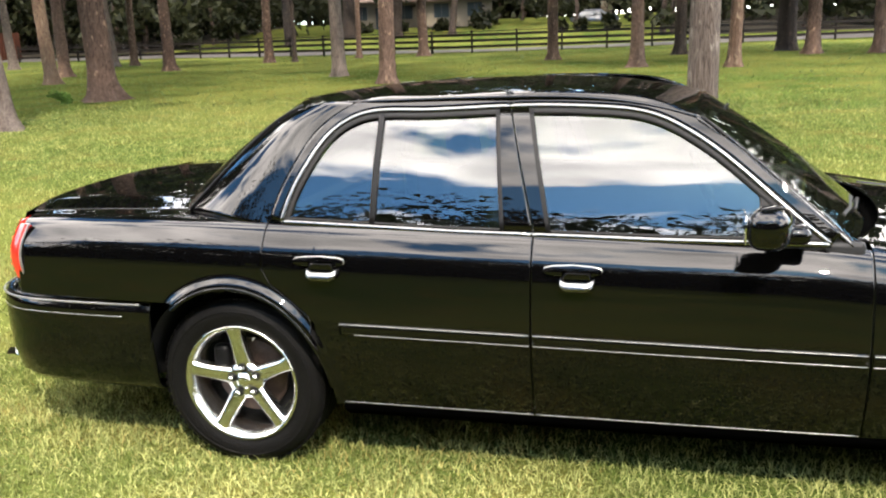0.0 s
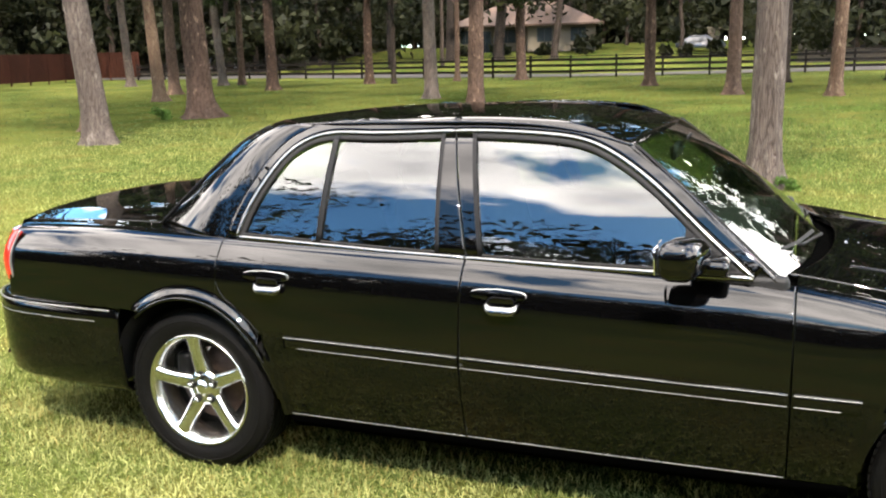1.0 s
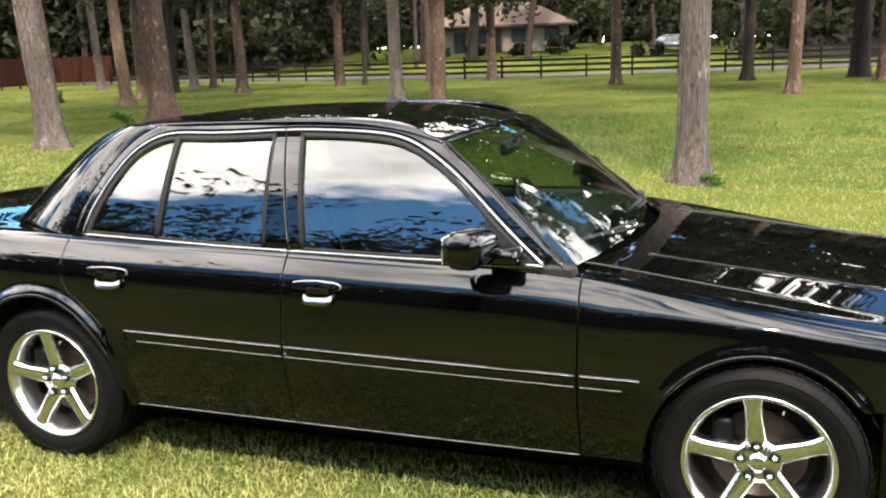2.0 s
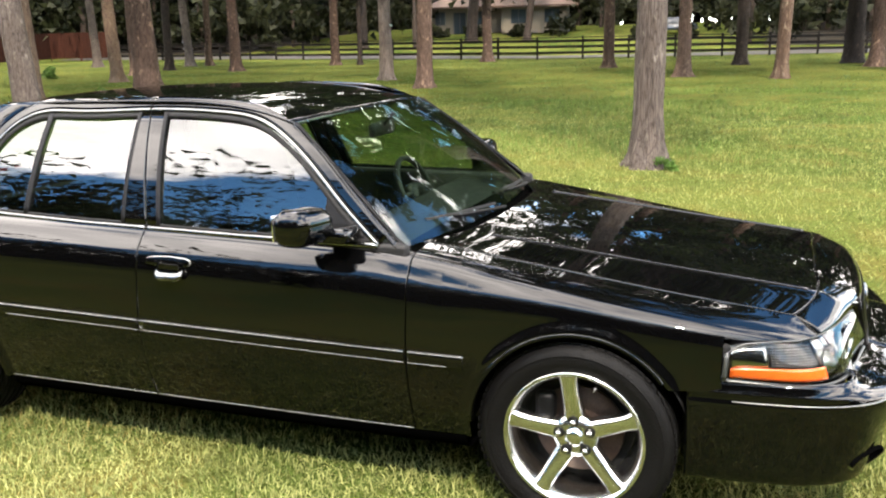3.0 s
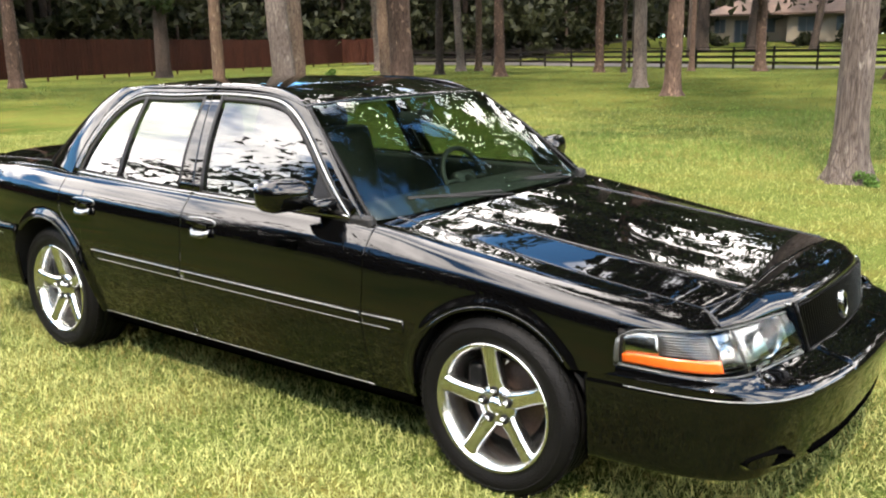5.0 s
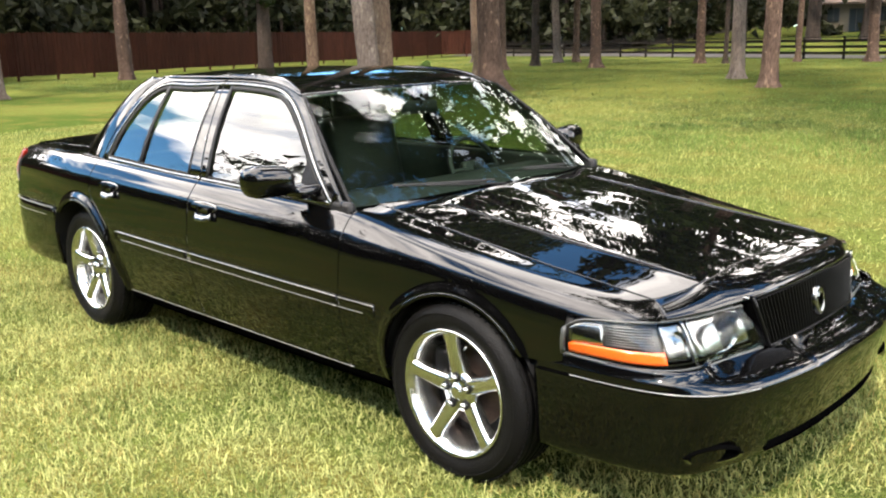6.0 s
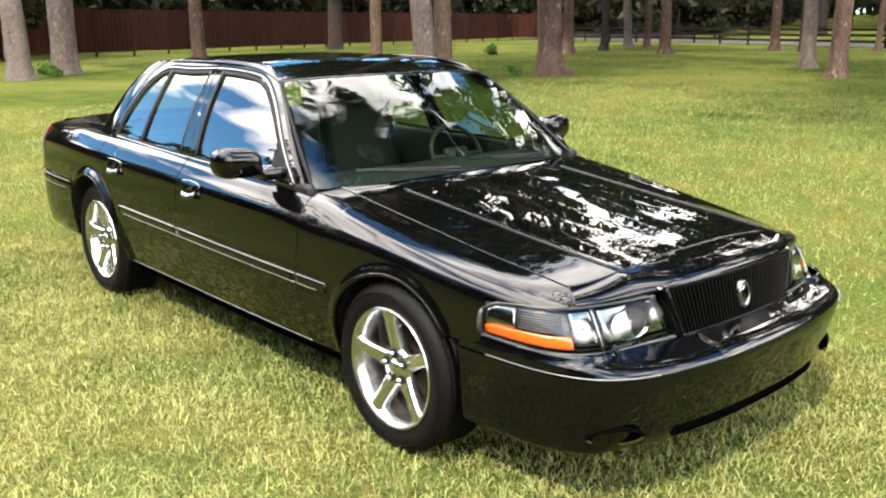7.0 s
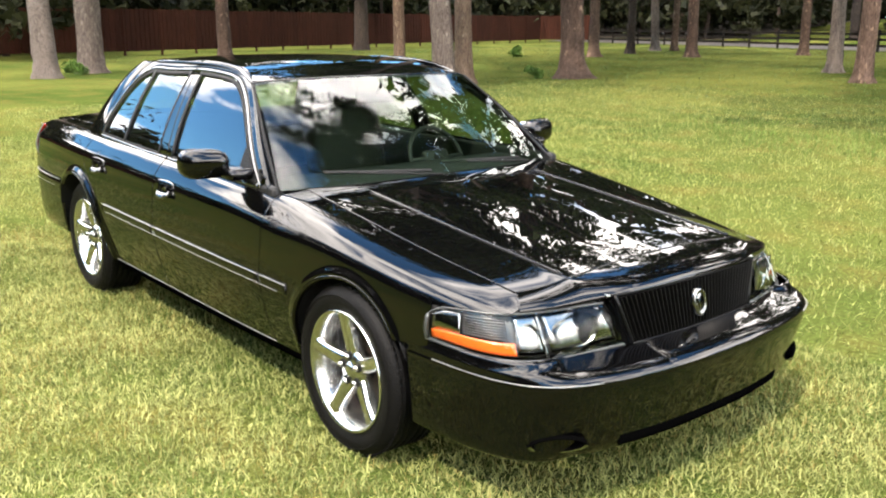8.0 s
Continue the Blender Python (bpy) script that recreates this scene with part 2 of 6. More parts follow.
# the lawn's soil and thatch
GROUND = material("lawn", (0.0739, 0.0974, 0.0218), 0.95, spec=0.0)
gn, gk = GROUND.node_tree.nodes, GROUND.node_tree.links
g_tc = gn.new("ShaderNodeTexCoord")
g_a, g_b, g_c = gn.new("ShaderNodeTexNoise"), gn.new("ShaderNodeTexNoise"), gn.new("ShaderNodeTexNoise")
for nd, sc, det in ((g_a, 0.16, 6), (g_b, 1.3, 6), (g_c, 34.0, 8)):
    nd.inputs["Scale"].default_value, nd.inputs["Detail"].default_value = sc, det
    gk.new(g_tc.outputs["Object"], nd.inputs["Vector"])
g_r1, g_r2, g_r3 = gn.new("ShaderNodeValToRGB"), gn.new("ShaderNodeValToRGB"), gn.new("ShaderNodeValToRGB")
for rp, lo, hi, c0, c1 in ((g_r1, 0.40, 0.62, (0.039, 0.058, 0.014, 1), (0.086, 0.096, 0.025, 1)),
                           (g_r2, 0.48, 0.70, (0.0, 0.0, 0.0, 1), (1, 1, 1, 1)),
                           (g_r3, 0.35, 0.65, (0.55, 0.55, 0.5, 1), (1.15, 1.15, 1.1, 1))):
    rp.color_ramp.elements[0].position, rp.color_ramp.elements[0].color = lo, c0
    rp.color_ramp.elements[1].position, rp.color_ramp.elements[1].color = hi, c1
gk.new(g_a.outputs["Fac"], g_r1.inputs["Fac"])
gk.new(g_b.outputs["Fac"], g_r2.inputs["Fac"])
gk.new(g_c.outputs["Fac"], g_r3.inputs["Fac"])
g_m1, g_m2 = gn.new("ShaderNodeMix"), gn.new("ShaderNodeMix")
g_m1.data_type = g_m2.data_type = "RGBA"
g_m2.blend_type = "MULTIPLY"
g_half = gn.new("ShaderNodeMath")
g_half.operation = "MULTIPLY"
g_half.inputs[1].default_value = 0.65
gk.new(g_r2.outputs["Color"], g_half.inputs[0])
gk.new(g_half.outputs[0], g_m1.inputs["Factor"])
gk.new(g_r1.outputs["Color"], g_m1.inputs["A"])
g_m1.inputs["B"].default_value = (0.100, 0.078, 0.024, 1)
g_m2.inputs["Factor"].default_value = 1.0
gk.new(g_m1.outputs["Result"], g_m2.inputs["A"])
gk.new(g_r3.outputs["Color"], g_m2.inputs["B"])
gk.new(g_m2.outputs["Result"], gn["Principled BSDF"].inputs["Base Color"])
g_bp = gn.new("ShaderNodeBump")
g_bp.inputs["Strength"].default_value, g_bp.inputs["Distance"].default_value = 0.8, 0.03
gk.new(g_c.outputs["Fac"], g_bp.inputs["Height"])
gk.new(g_bp.outputs["Normal"], gn["Principled BSDF"].inputs["Normal"])

# ---------------------------------------------------------------- mesh helpers


def fast_mesh(name, verts, faces):
    """Mesh from numpy arrays; all faces have the same number of corners."""
    verts, faces = np.asarray(verts, dtype=np.float32), np.asarray(faces, dtype=np.int32)
    me = bpy.data.meshes.new(name)
    k = faces.shape[1]
    me.vertices.add(len(verts))
    me.vertices.foreach_set("co", verts.ravel())
    me.loops.add(faces.size)
    me.loops.foreach_set("vertex_index", faces.ravel())
    me.polygons.add(len(faces))
    me.polygons.foreach_set("loop_start", np.arange(0, faces.size, k, dtype=np.int32))
    me.update(calc_edges=True)
    return me


def link(name, me, mat, parent=None, label=""):
    ob = new(name, me)
    if mat is not None:
        me.materials.append(mat)
    if parent is not None:
        ob.parent = parent
    if label:
        ob["label"] = label
    return ob


def part(name, bm, mat, parent=None, label="", smooth=True):
    me = bpy.data.meshes.new(name)
    bmesh.ops.recalc_face_normals(bm, faces=bm.faces)
    bm.to_mesh(me)
    bm.free()
    if smooth:
        me.polygons.foreach_set("use_smooth", [True] * len(me.polygons))
    return link(name, me, mat, parent, label)


def box_bm(cx, cy, cz, sx_, sy_, sz_, bevel=0.0, segs=2, m=None):
    bm = bmesh.new()
    bmesh.ops.create_cube(bm, size=1.0)
    for v in bm.verts:
        v.co = Vector((v.co.x * sx_, v.co.y * sy_, v.co.z * sz_))
    if bevel:
        bmesh.ops.bevel(bm, geom=bm.edges[:], offset=bevel, segments=segs, affect="EDGES", profile=0.5)
    for v in bm.verts:
        if m is not None:
            v.co = m @ v.co
        v.co += Vector((cx, cy, cz))
    return bm


def lathe_bm(profile, segs=64, axis="y", close=False):
    """Turns a profile of (radius, along) round the y or z axis."""
    bm = bmesh.new()
    rings = []
    for i in range(segs):
        a = 2 * math.pi * i / segs
        ring = []
        for r, h in profile:
            ring.append(bm.verts.new((r * math.cos(a), h, r * math.sin(a)) if axis == "y" else (r * math.cos(a), r * math.sin(a), h)))
        rings.append(ring)
    n = len(profile)
    for i in range(segs):
        a, b = rings[i], rings[(i + 1) % segs]
        for j in range(n if close else n - 1):
            q = (a[j], a[(j + 1) % n], b[(j + 1) % n], b[j])
            bm.faces.new(q)
    return bm


def tube_bm(points, radius, segs=8, caps=True, bm=None):
    """A round bar along points; radius may be a number or a list."""
    bm = bm or bmesh.new()
    pts = [Vector(p) for p in points]
    rad = radius if isinstance(radius, (list, tuple)) else [radius] * len(pts)
    rings = []
    up = Vector((0, 0, 1))
    for i, p in enumerate(pts):
        d = (pts[min(i + 1, len(pts) - 1)] - pts[max(i - 1, 0)]).normalized()
        side = d.cross(up)
        if side.length < 0.05:
            side = d.cross(Vector((1, 0, 0)))
        side.normalize()
        nn = side.cross(d).normalized()
        rings.append([bm.verts.new(p + (side * math.cos(2 * math.pi * j / segs) + nn * math.sin(2 * math.pi * j / segs)) * rad[i]) for j in range(segs)])
    for a, b in zip(rings, rings[1:]):
        for j in range(segs):
            bm.faces.new((a[j], a[(j + 1) % segs], b[(j + 1) % segs], b[j]))
    if caps:
        bm.faces.new(rings[0])
        bm.faces.new(rings[-1])
    return bm


def spline(xs, ys):
    """Natural cubic spline through the points, as a function of an array."""
    xs, ys = np.array(xs, float), np.array(ys, float)
    n = len(xs)
    h = np.diff(xs)
    a = np.zeros((n, n))
    r = np.zeros(n)
    a[0, 0] = a[-1, -1] = 1
    for i in range(1, n - 1):
        a[i, i - 1], a[i, i], a[i, i + 1] = h[i - 1], 2 * (h[i - 1] + h[i]), h[i]
        r[i] = 6 * ((ys[i + 1] - ys[i]) / h[i] - (ys[i] - ys[i - 1]) / h[i - 1])
    m = np.linalg.solve(a, r)

    def f(x):
        x = np.clip(np.asarray(x, float), xs[0], xs[-1])
        i = np.clip(np.searchsorted(xs, x) - 1, 0, n - 2)
        t, u = xs[i + 1] - x, x - xs[i]
        return (m[i] * t ** 3 + m[i + 1] * u ** 3) / (6 * h[i]) + (ys[i] / h[i] - m[i] * h[i] / 6) * t + (ys[i + 1] / h[i] - m[i + 1] * h[i] / 6) * u
    return f


def curve_through(points, count):
    """Evenly spaced points on a smooth curve through the given ones."""
    p = np.array(points, float)
    d = np.concatenate([[0], np.cumsum(np.linalg.norm(np.diff(p, axis=0), axis=1))])
    t = np.linspace(0, d[-1], count)
    return np.stack([spline(d, p[:, i])(t) for i in range(p.shape[1])], axis=1)


def steps(n, eps=0.004):
    """0..1 in n steps with a close extra row at each end, for crisp rolled edges."""
    return np.concatenate([[0.0, eps], np.linspace(0, 1, n + 1)[1:-1], [1 - eps, 1.0]])


def sheet_bm(grid, lip=0.010, inward=None):
    """A surface from an (n, m, 3) grid with its border folded inwards by lip."""
    grid = np.asarray(grid, float)
    n, m, _ = grid.shape
    du, dv = np.gradient(grid, axis=0), np.gradient(grid, axis=1)
    nor = np.cross(du, dv)
    nor /= np.maximum(np.linalg.norm(nor, axis=2, keepdims=True), 1e-9)
    if inward is not None:
        mid = grid[n // 2, m // 2]
        if np.dot(nor[n // 2, m // 2], np.array(inward) - mid) < 0:
            nor = -nor
    bm = bmesh.new()
    v = [[bm.verts.new(grid[i, j]) for j in range(m)] for i in range(n)]
    for i in range(n - 1):
        for j in range(m - 1):
            try:
                bm.faces.new((v[i][j], v[i + 1][j], v[i + 1][j + 1], v[i][j + 1]))
            except ValueError:
                pass
    if lip:
        ring = [(i, 0) for i in range(n)] + [(n - 1, j) for j in range(1, m)] + [(i, m - 1) for i in range(n - 2, -1, -1)] + [(0, j) for j in range(m - 2, 0, -1)]
        low = [bm.verts.new(grid[i, j] + nor[i, j] * lip) for i, j in ring]
        for q in range(len(ring)):
            a, b = ring[q], ring[(q + 1) % len(ring)]
            try:
                bm.faces.new((v[a[0]][a[1]], v[b[0]][b[1]], low[(q + 1) % len(ring)], low[q]))
            except ValueError:
                pass
    return bm


def strip_bm(line, normal, width, height, across=None):
    """A moulding of flat-topped section along a line of points; normal and across are arrays or one vector each."""
    line = np.asarray(line, float)
    n = len(line)
    normal = np.broadcast_to(np.asarray(normal, float), (n, 3))
    tan = np.gradient(line, axis=0)
    tan /= np.maximum(np.linalg.norm(tan, axis=1, keepdims=True), 1e-9)
    if across is None:
        across = np.cross(normal, tan)
    across = np.broadcast_to(across, (n, 3)) / np.maximum(np.linalg.norm(np.broadcast_to(across, (n, 3)), axis=1, keepdims=True), 1e-9)
    sec = [(-0.5, -0.004), (-0.5, 0.45 * height), (-0.34, 0.9 * height), (0, height), (0.34, 0.9 * height), (0.5, 0.45 * height), (0.5, -0.004)]
    bm = bmesh.new()
    rows = [[bm.verts.new(line[i] + across[i] * a * width + normal[i] * b) for a, b in sec] for i in range(n)]
    for a, b in zip(rows, rows[1:]):
        for j in range(len(sec) - 1):
            bm.faces.new((a[j], a[j + 1], b[j + 1], b[j]))
    bm.faces.new(rows[0])
    bm.faces.new(rows[-1])
    return bm


def both(fn):
    """Calls fn for the right (-1) and the left (+1) side of the car."""
    for sd in (-1, 1):
        fn(sd)


# ---------------------------------------------------------------- ground


def rise(x, y):
    """Height of the land: level lawn that climbs gently beyond the far fence."""
    t = np.clip((np.asarray(y, float) - 58) / 45, 0, 1)
    u = np.clip((-np.asarray(x, float) - 62) / 60, 0, 1)
    return 2.3 * t * t * (3 - 2 * t) + 1.5 * u * u * (3 - 2 * u)


def axis_steps(lo, hi, fine_lo, fine_hi, fine):
    a = np.arange(fine_lo, fine_hi + fine / 2, fine)
    left = fine_lo - np.cumsum(fine * 1.25 ** np.arange(1, 60))
    right = fine_hi + np.cumsum(fine * 1.25 ** np.arange(1, 60))
    return np.concatenate([left[left > lo][::-1], a, right[right < hi]])


gx, gy = axis_steps(-900, 900, -70, 40, 2.5), axis_steps(-900, 900, -40, 110, 2.5)
GX, GY = np.meshgrid(gx, gy, indexing="ij")
gv = np.stack([GX, GY, rise(GX, GY)], axis=2).reshape(-1, 3)
gi = np.arange(len(gx) * len(gy)).reshape(len(gx), len(gy))
gf = np.stack([gi[:-1, :-1], gi[1:, :-1], gi[1:, 1:], gi[:-1, 1:]], axis=2).reshape(-1, 4)
ground = link("ground", fast_mesh("ground", gv, gf), GROUND)
ground.data.polygons.foreach_set("use_smooth", [True] * len(ground.data.polygons))
tagged(ground, "mown green lawn with paler dry patches", "lawn", kind="structure")

# ---------------------------------------------------------------- the black saloon
YC = 0.99
car = new("car")
car.location = (0, YC, 0)
tagged(car, "glossy black four-door saloon with chrome five-spoke wheels parked on the lawn", "car")

taper = spline((-1.35, -1.2, -0.9, -0.4, 0.3, 1.2, 2.0, 2.6, 3.0, 3.4, 3.6, 3.75, 3.95), (-0.15, -0.10, -0.05, -0.012, 0, 0, -0.003, -0.018, -0.04, -0.085, -0.13, -0.18, -0.26))
shoulder = spline((-1.35, -1.15, -0.9, -0.3, 0.2, 1.2, 1.9, 2.2, 2.6, 2.9, 3.2, 3.4, 3.6, 3.75, 3.95), (0.955, 0.975, 0.990, 1.001, 0.992, 0.972, 0.956, 0.945, 0.893, 0.845, 0.797, 0.768, 0.738, 0.712, 0.680))
dome = spline((-1.35, -0.3, 0.5, 1.8, 2.3, 2.6, 3.1, 3.5, 3.83, 3.95), (0.018, 0.022, 0.02, 0.005, 0.010, 0.022, 0.044, 0.058, 0.068, 0.070))
tuck = lambda x: float(np.interp(x, (2.3, 2.45, 2.6, 2.8, 3.0, 3.3, 3.6, 3.95), (1.0, 0.92, 0.70, 0.50, 0.40, 0.34, 0.28, 0.25)))
crown = spline((-1.35, 0.5, 2.0, 3.0, 3.95), (0.012, 0.012, 0.02, 0.026, 0.016))
REF = [(0.895, 0.25), (0.944, 0.40), (0.974, 0.53), (0.981, 0.62), (0.974, 0.72), (0.961, 0.835), (0.955, 0.870), (0.893, 0.957), (0.85, 0.970), (0.72, 0.974), (0.548, 0.980), (0.50, 0.998), (0.375, 1.0), (0.25, 1.005), (0.125, 1.008), (0.0, 1.01)]
VP = np.concatenate([[0], np.cumsum(np.linalg.norm(np.diff(np.array(REF), axis=0), axis=1))])
VP /= VP[-1]
V_SEAM, V_SHOULDER, V_BELT = VP[9], VP[8], VP[8] - 0.004
XS = np.arange(-1.34, 3.95, 0.01)
VS = np.linspace(0, 1, 241)
KERNEL = np.exp(-0.5 * (np.arange(-9, 10) / 2.6) ** 2)
KERNEL /= KERNEL.sum()


def ease(values):
    """Rounds the creases of a section a little, keeping its ends."""
    a = np.concatenate([2 * values[0] - values[9:0:-1], values, 2 * values[-1] - values[-2:-11:-1]])
    return np.convolve(a, KERNEL, "valid")


def section(x):
    """The half cross-section of the body at x: half width and height along VS."""
    p, s, d, c = float(taper(x)), float(shoulder(x)), float(dome(x)), float(crown(x))
    q, front = tuck(x), min(max((x - 2.6) / 0.9, 0.0), 1.0)
    zs, ss = [], []
    for i, (w, z) in enumerate(REF):
        if i == 7:
            w = 0.955 - 0.062 * (0.55 + 0.45 * q)
        if i <= 4:
            zz = 0.25 + (z - 0.25) / 0.71 * (s - 0.25)
        elif i <= 9:
            zz = s + (-0.044 - 0.081 * q, -0.007 - 0.081 * q, -0.007, 0.008 + 0.004 * front, 0.012 + 0.012 * front)[i - 5]
        else:
            zz = s + 0.012 + 0.012 * front * (0.22 if i == 10 else 0.0) + (0.78 * d if i == 10 else d + c * (1 - (w / 0.5) ** 2))
        zs.append(zz)
        ss.append(w + p * (1.0 if i <= 8 else 0.28 if i == 9 else 0.1 if i == 10 else 0.0))
    k = 7
    low_s, low_z = spline(VP[:k], ss[:k])(VS), spline(VP[:k], zs[:k])(VS)
    lin_s, lin_z = np.interp(VS, VP, ss), np.interp(VS, VP, zs)
    use = VS < VP[k - 1]
    sec_s, sec_z = ease(np.where(use, low_s, lin_s)), ease(np.where(use, low_z, lin_z))
    sec_s[-1] = 0.0
    return sec_s, sec_z


SEC = [section(x) for x in XS]
SEC_S, SEC_Z = np.array([a for a, b in SEC]), np.array([b for a, b in SEC])
ARCH = ((0.005, 0.335, 0.40, 0.425, 0.020), (2.917, 0.33, 0.376, 0.384, 0.007))      # x, z, half length, height, flare


def flare(x, z):
    out = 0.0
    for cx, cz, rx, rz, swell in ARCH:
        r = math.hypot((x - cx) / rx, (z - cz) / rz)
        t = min(max((1.10 - r) / 0.075, 0), 1)
        out += swell * t * t * (3 - 2 * t)
    return out


def body_point(x, v, side):
    """A point of the painted body, in the car's own axes."""
    i = min(max((x - XS[0]) / 0.01, 0), len(XS) - 1.001)
    k, f = int(i), i - int(i)
    j = min(max(v * 240, 0), 239.999)
    a, b = int(j), j - int(j)

    def pick(t):
        return (t[k, a] * (1 - b) + t[k, a + 1] * b) * (1 - f) + (t[k + 1, a] * (1 - b) + t[k + 1, a + 1] * b) * f
    s, z = pick(SEC_S), pick(SEC_Z)
    if v < VP[6]:
        s += flare(x, z)
    return (x, side * s, z)


def v_at(x, z):
    """The place along the section at a given height of the body's side."""
    k = int(min(max((x - XS[0]) / 0.01, 0), len(XS) - 1))
    m = int(V_SHOULDER * 240)
    return float(np.interp(z, SEC_Z[k, :m], VS[:m]))


def side_point(x, z, side, out=0.0):
    p = body_point(x, v_at(x, z), side)
    return np.array((p[0], p[1] + side * out, p[2]))


def arch_z(x, low):
    for cx, cz, rx, rz, swell in ARCH:
        if abs(x - cx) < rx:
            return max(low, cz + rz * math.sqrt(1 - ((x - cx) / rx) ** 2))
    return low


def panel_grid(xs, low, high, side, rows=44):
    """Columns at xs; low(x) is a height and high(x) a place along the section."""
    out = []
    for x in xs:
        a, b = v_at(x, low(x)), high(x)
        out.append([body_point(x, a + (b - a) * t, side) for t in steps(rows, 0.006)])
    return out


def merge_bm(*bms):
    """Joins several bmeshes into the first."""
    first = bms[0]
    for other in bms[1:]:
        me = bpy.data.meshes.new("join")
        other.to_mesh(me)
        other.free()
        first.from_mesh(me)
        bpy.data.meshes.remove(me)
    return first


def xsteps(a, b, n, dense=()):
    """Columns from a to b, bunched near the given places."""
    xs = [a, a + 0.003, b - 0.003, b] + list(np.linspace(a, b, n + 1)[1:-1])
    for c in dense:
        xs += [c + s * d for s in (-1, 1) for d in (0.0006, 0.003, 0.008, 0.016, 0.028, 0.043)]
    return sorted(x for x in set(round(x, 4) for x in xs) if a <= x <= b)


rear_edge = spline((0.150, 0.170, 0.217, 0.283, 0.338, 0.385), (0.84, 0.80, 0.757, 0.705, 0.655, 0.59))
SILL = 0.282
IN = (1.2, 0.0, 0.6)


def build_side(sd):
    # quarter panel
    q1 = sheet_bm(panel_grid(xsteps(-1.0, 0.145, 110, (0.005 - 0.40,)), lambda x: arch_z(x, 0.685 if x < -0.27 else 0.685), lambda x: V_SEAM, sd), 0.012, IN)
    q2 = sheet_bm(panel_grid(xsteps(0.1455, 0.345, 40), lambda x: arch_z(x, 0.36), lambda x: max(v_at(x, float(rear_edge(max(x, 0.15))) - 0.006), v_at(x, arch_z(x, 0.36)) + 0.003), sd, 10), 0.012, IN)
    part("quarter_panel", merge_bm(q1, q2), PAINT, car)
    # doors
    rd = part("rear_door", sheet_bm(panel_grid(xsteps(0.151, 1.188, 90, (0.16, 0.385, 0.400)), lambda x: max(float(rear_edge(x)) if x < 0.36 else SILL, arch_z(x, SILL)), lambda x: V_BELT, sd), 0.012, IN), PAINT, car)
    fd = part("front_door", sheet_bm(panel_grid(xsteps(1.194, 2.322, 80), lambda x: SILL, lambda x: V_BELT, sd), 0.012, IN), PAINT, car)
    # front wing, with the strip above the lamp
    f1 = sheet_bm(panel_grid(xsteps(2.328, 3.388, 120, (2.917 - 0.376, 2.917 + 0.376)), lambda x: arch_z(x, SILL if x < 2.9 else 0.551), lambda x: V_SEAM - 0.004, sd), 0.0)
    f2 = sheet_bm(panel_grid(xsteps(3.388, 3.665, 20), lambda x: min(0.722, float(shoulder(x)) - 0.004), lambda x: V_SEAM - 0.004, sd, 12), 0.0)
    part("front_wing", merge_bm(f1, f2), PAINT, car)
    # rocker under the doors
    rk = []
    for x in np.linspace(0.43, 2.52, 24):
        p = side_point(x, SILL, sd)
        rk.append([(x, p[1] - sd * 0.004, SILL - 0.003), (x, p[1] - sd * 0.012, 0.25), (x, p[1] - sd * 0.05, 0.215), (x, p[1] - sd * 0.16, 0.205)])
    part("rocker_panel", sheet_bm(rk, 0.0), VOID, car)
    # highlight of the sill edge, laid on as a thin silver strip
    for nm, a, b, own in (("sill_highlight", 0.435, 1.186, rd), ("sill_highlight", 1.196, 2.318, fd)):
        part(nm, strip_bm([side_point(x, SILL + 0.004, sd, 0.0) for x in np.linspace(a, b, 30)], (0, sd, 0), 0.0036, 0.0025), SILVER, own, "thin silver strip for the sill edge's highlight")
    # side mouldings with two bright lines
    for a, b, own in ((0.46, 1.184, rd), (1.198, 2.316, fd), (2.334, 2.535, car)):
        hz = lambda x: 0.6325 - 0.0144 * (x - 0.45)
        part("side_moulding", strip_bm([side_point(x, hz(x) - 0.018, sd) for x in np.linspace(a, b, 30)], (0, sd, 0), 0.048, 0.007), PAINT, own, "black side moulding")
        part("moulding_line", strip_bm([side_point(x, hz(x) + 0.002, sd, 0.005) for x in np.linspace(a, b, 30)], (0, sd, 0), 0.0027, 0.0026), SILVER, own, "thin silver strip for the bumper edge's highlight on the moulding")
        part("moulding_line", strip_bm([side_point(x, hz(x) - 0.037, sd, 0.005) for x in np.linspace(a + (0.06 if a < 0.5 else 0), b - (0.06 if b > 2.5 else 0), 30)], (0, sd, 0), 0.0032, 0.0036), SILVER, own, "thin silver strip for the bumper edge's highlight on the moulding")
    # handles
    for hx, hz0, own in ((0.384, 0.872, rd), (1.340, 0.864, fd)):
        handle = part("door_handle", sheet_bm([[side_point(hx + 0.104 * a * math.sqrt(max(1 - abs(b) ** 3, 0.0)), hz0 + 0.021 * b, sd, 0.006 * (1 - max(abs(a), abs(b)) ** 4)) for b in np.linspace(-1, 1, 13)] for a in np.linspace(-1, 1, 25)], 0.0), SILVER, own, "thin bright door handle surround")
        part("handle_recess", sheet_bm([[side_point(hx + 0.1022 * a * math.sqrt(max(1 - abs(b) ** 3, 0.0)), hz0 + 0.0193 * b, sd, 0.0085 - 0.002 * abs(b)) for b in np.linspace(-1, 1, 9)] for a in np.linspace(-1, 1, 19)], 0.0), PAINT, own)
        bar = curve_through([side_point(hx + 0.016 + dx, hz0 - dz, sd, o) for dx, dz, o in ((-0.060, 0.040, 0.012), (-0.046, 0.048, 0.022), (0, 0.050, 0.026), (0.046, 0.048, 0.022), (0.060, 0.040, 0.012))], 17)
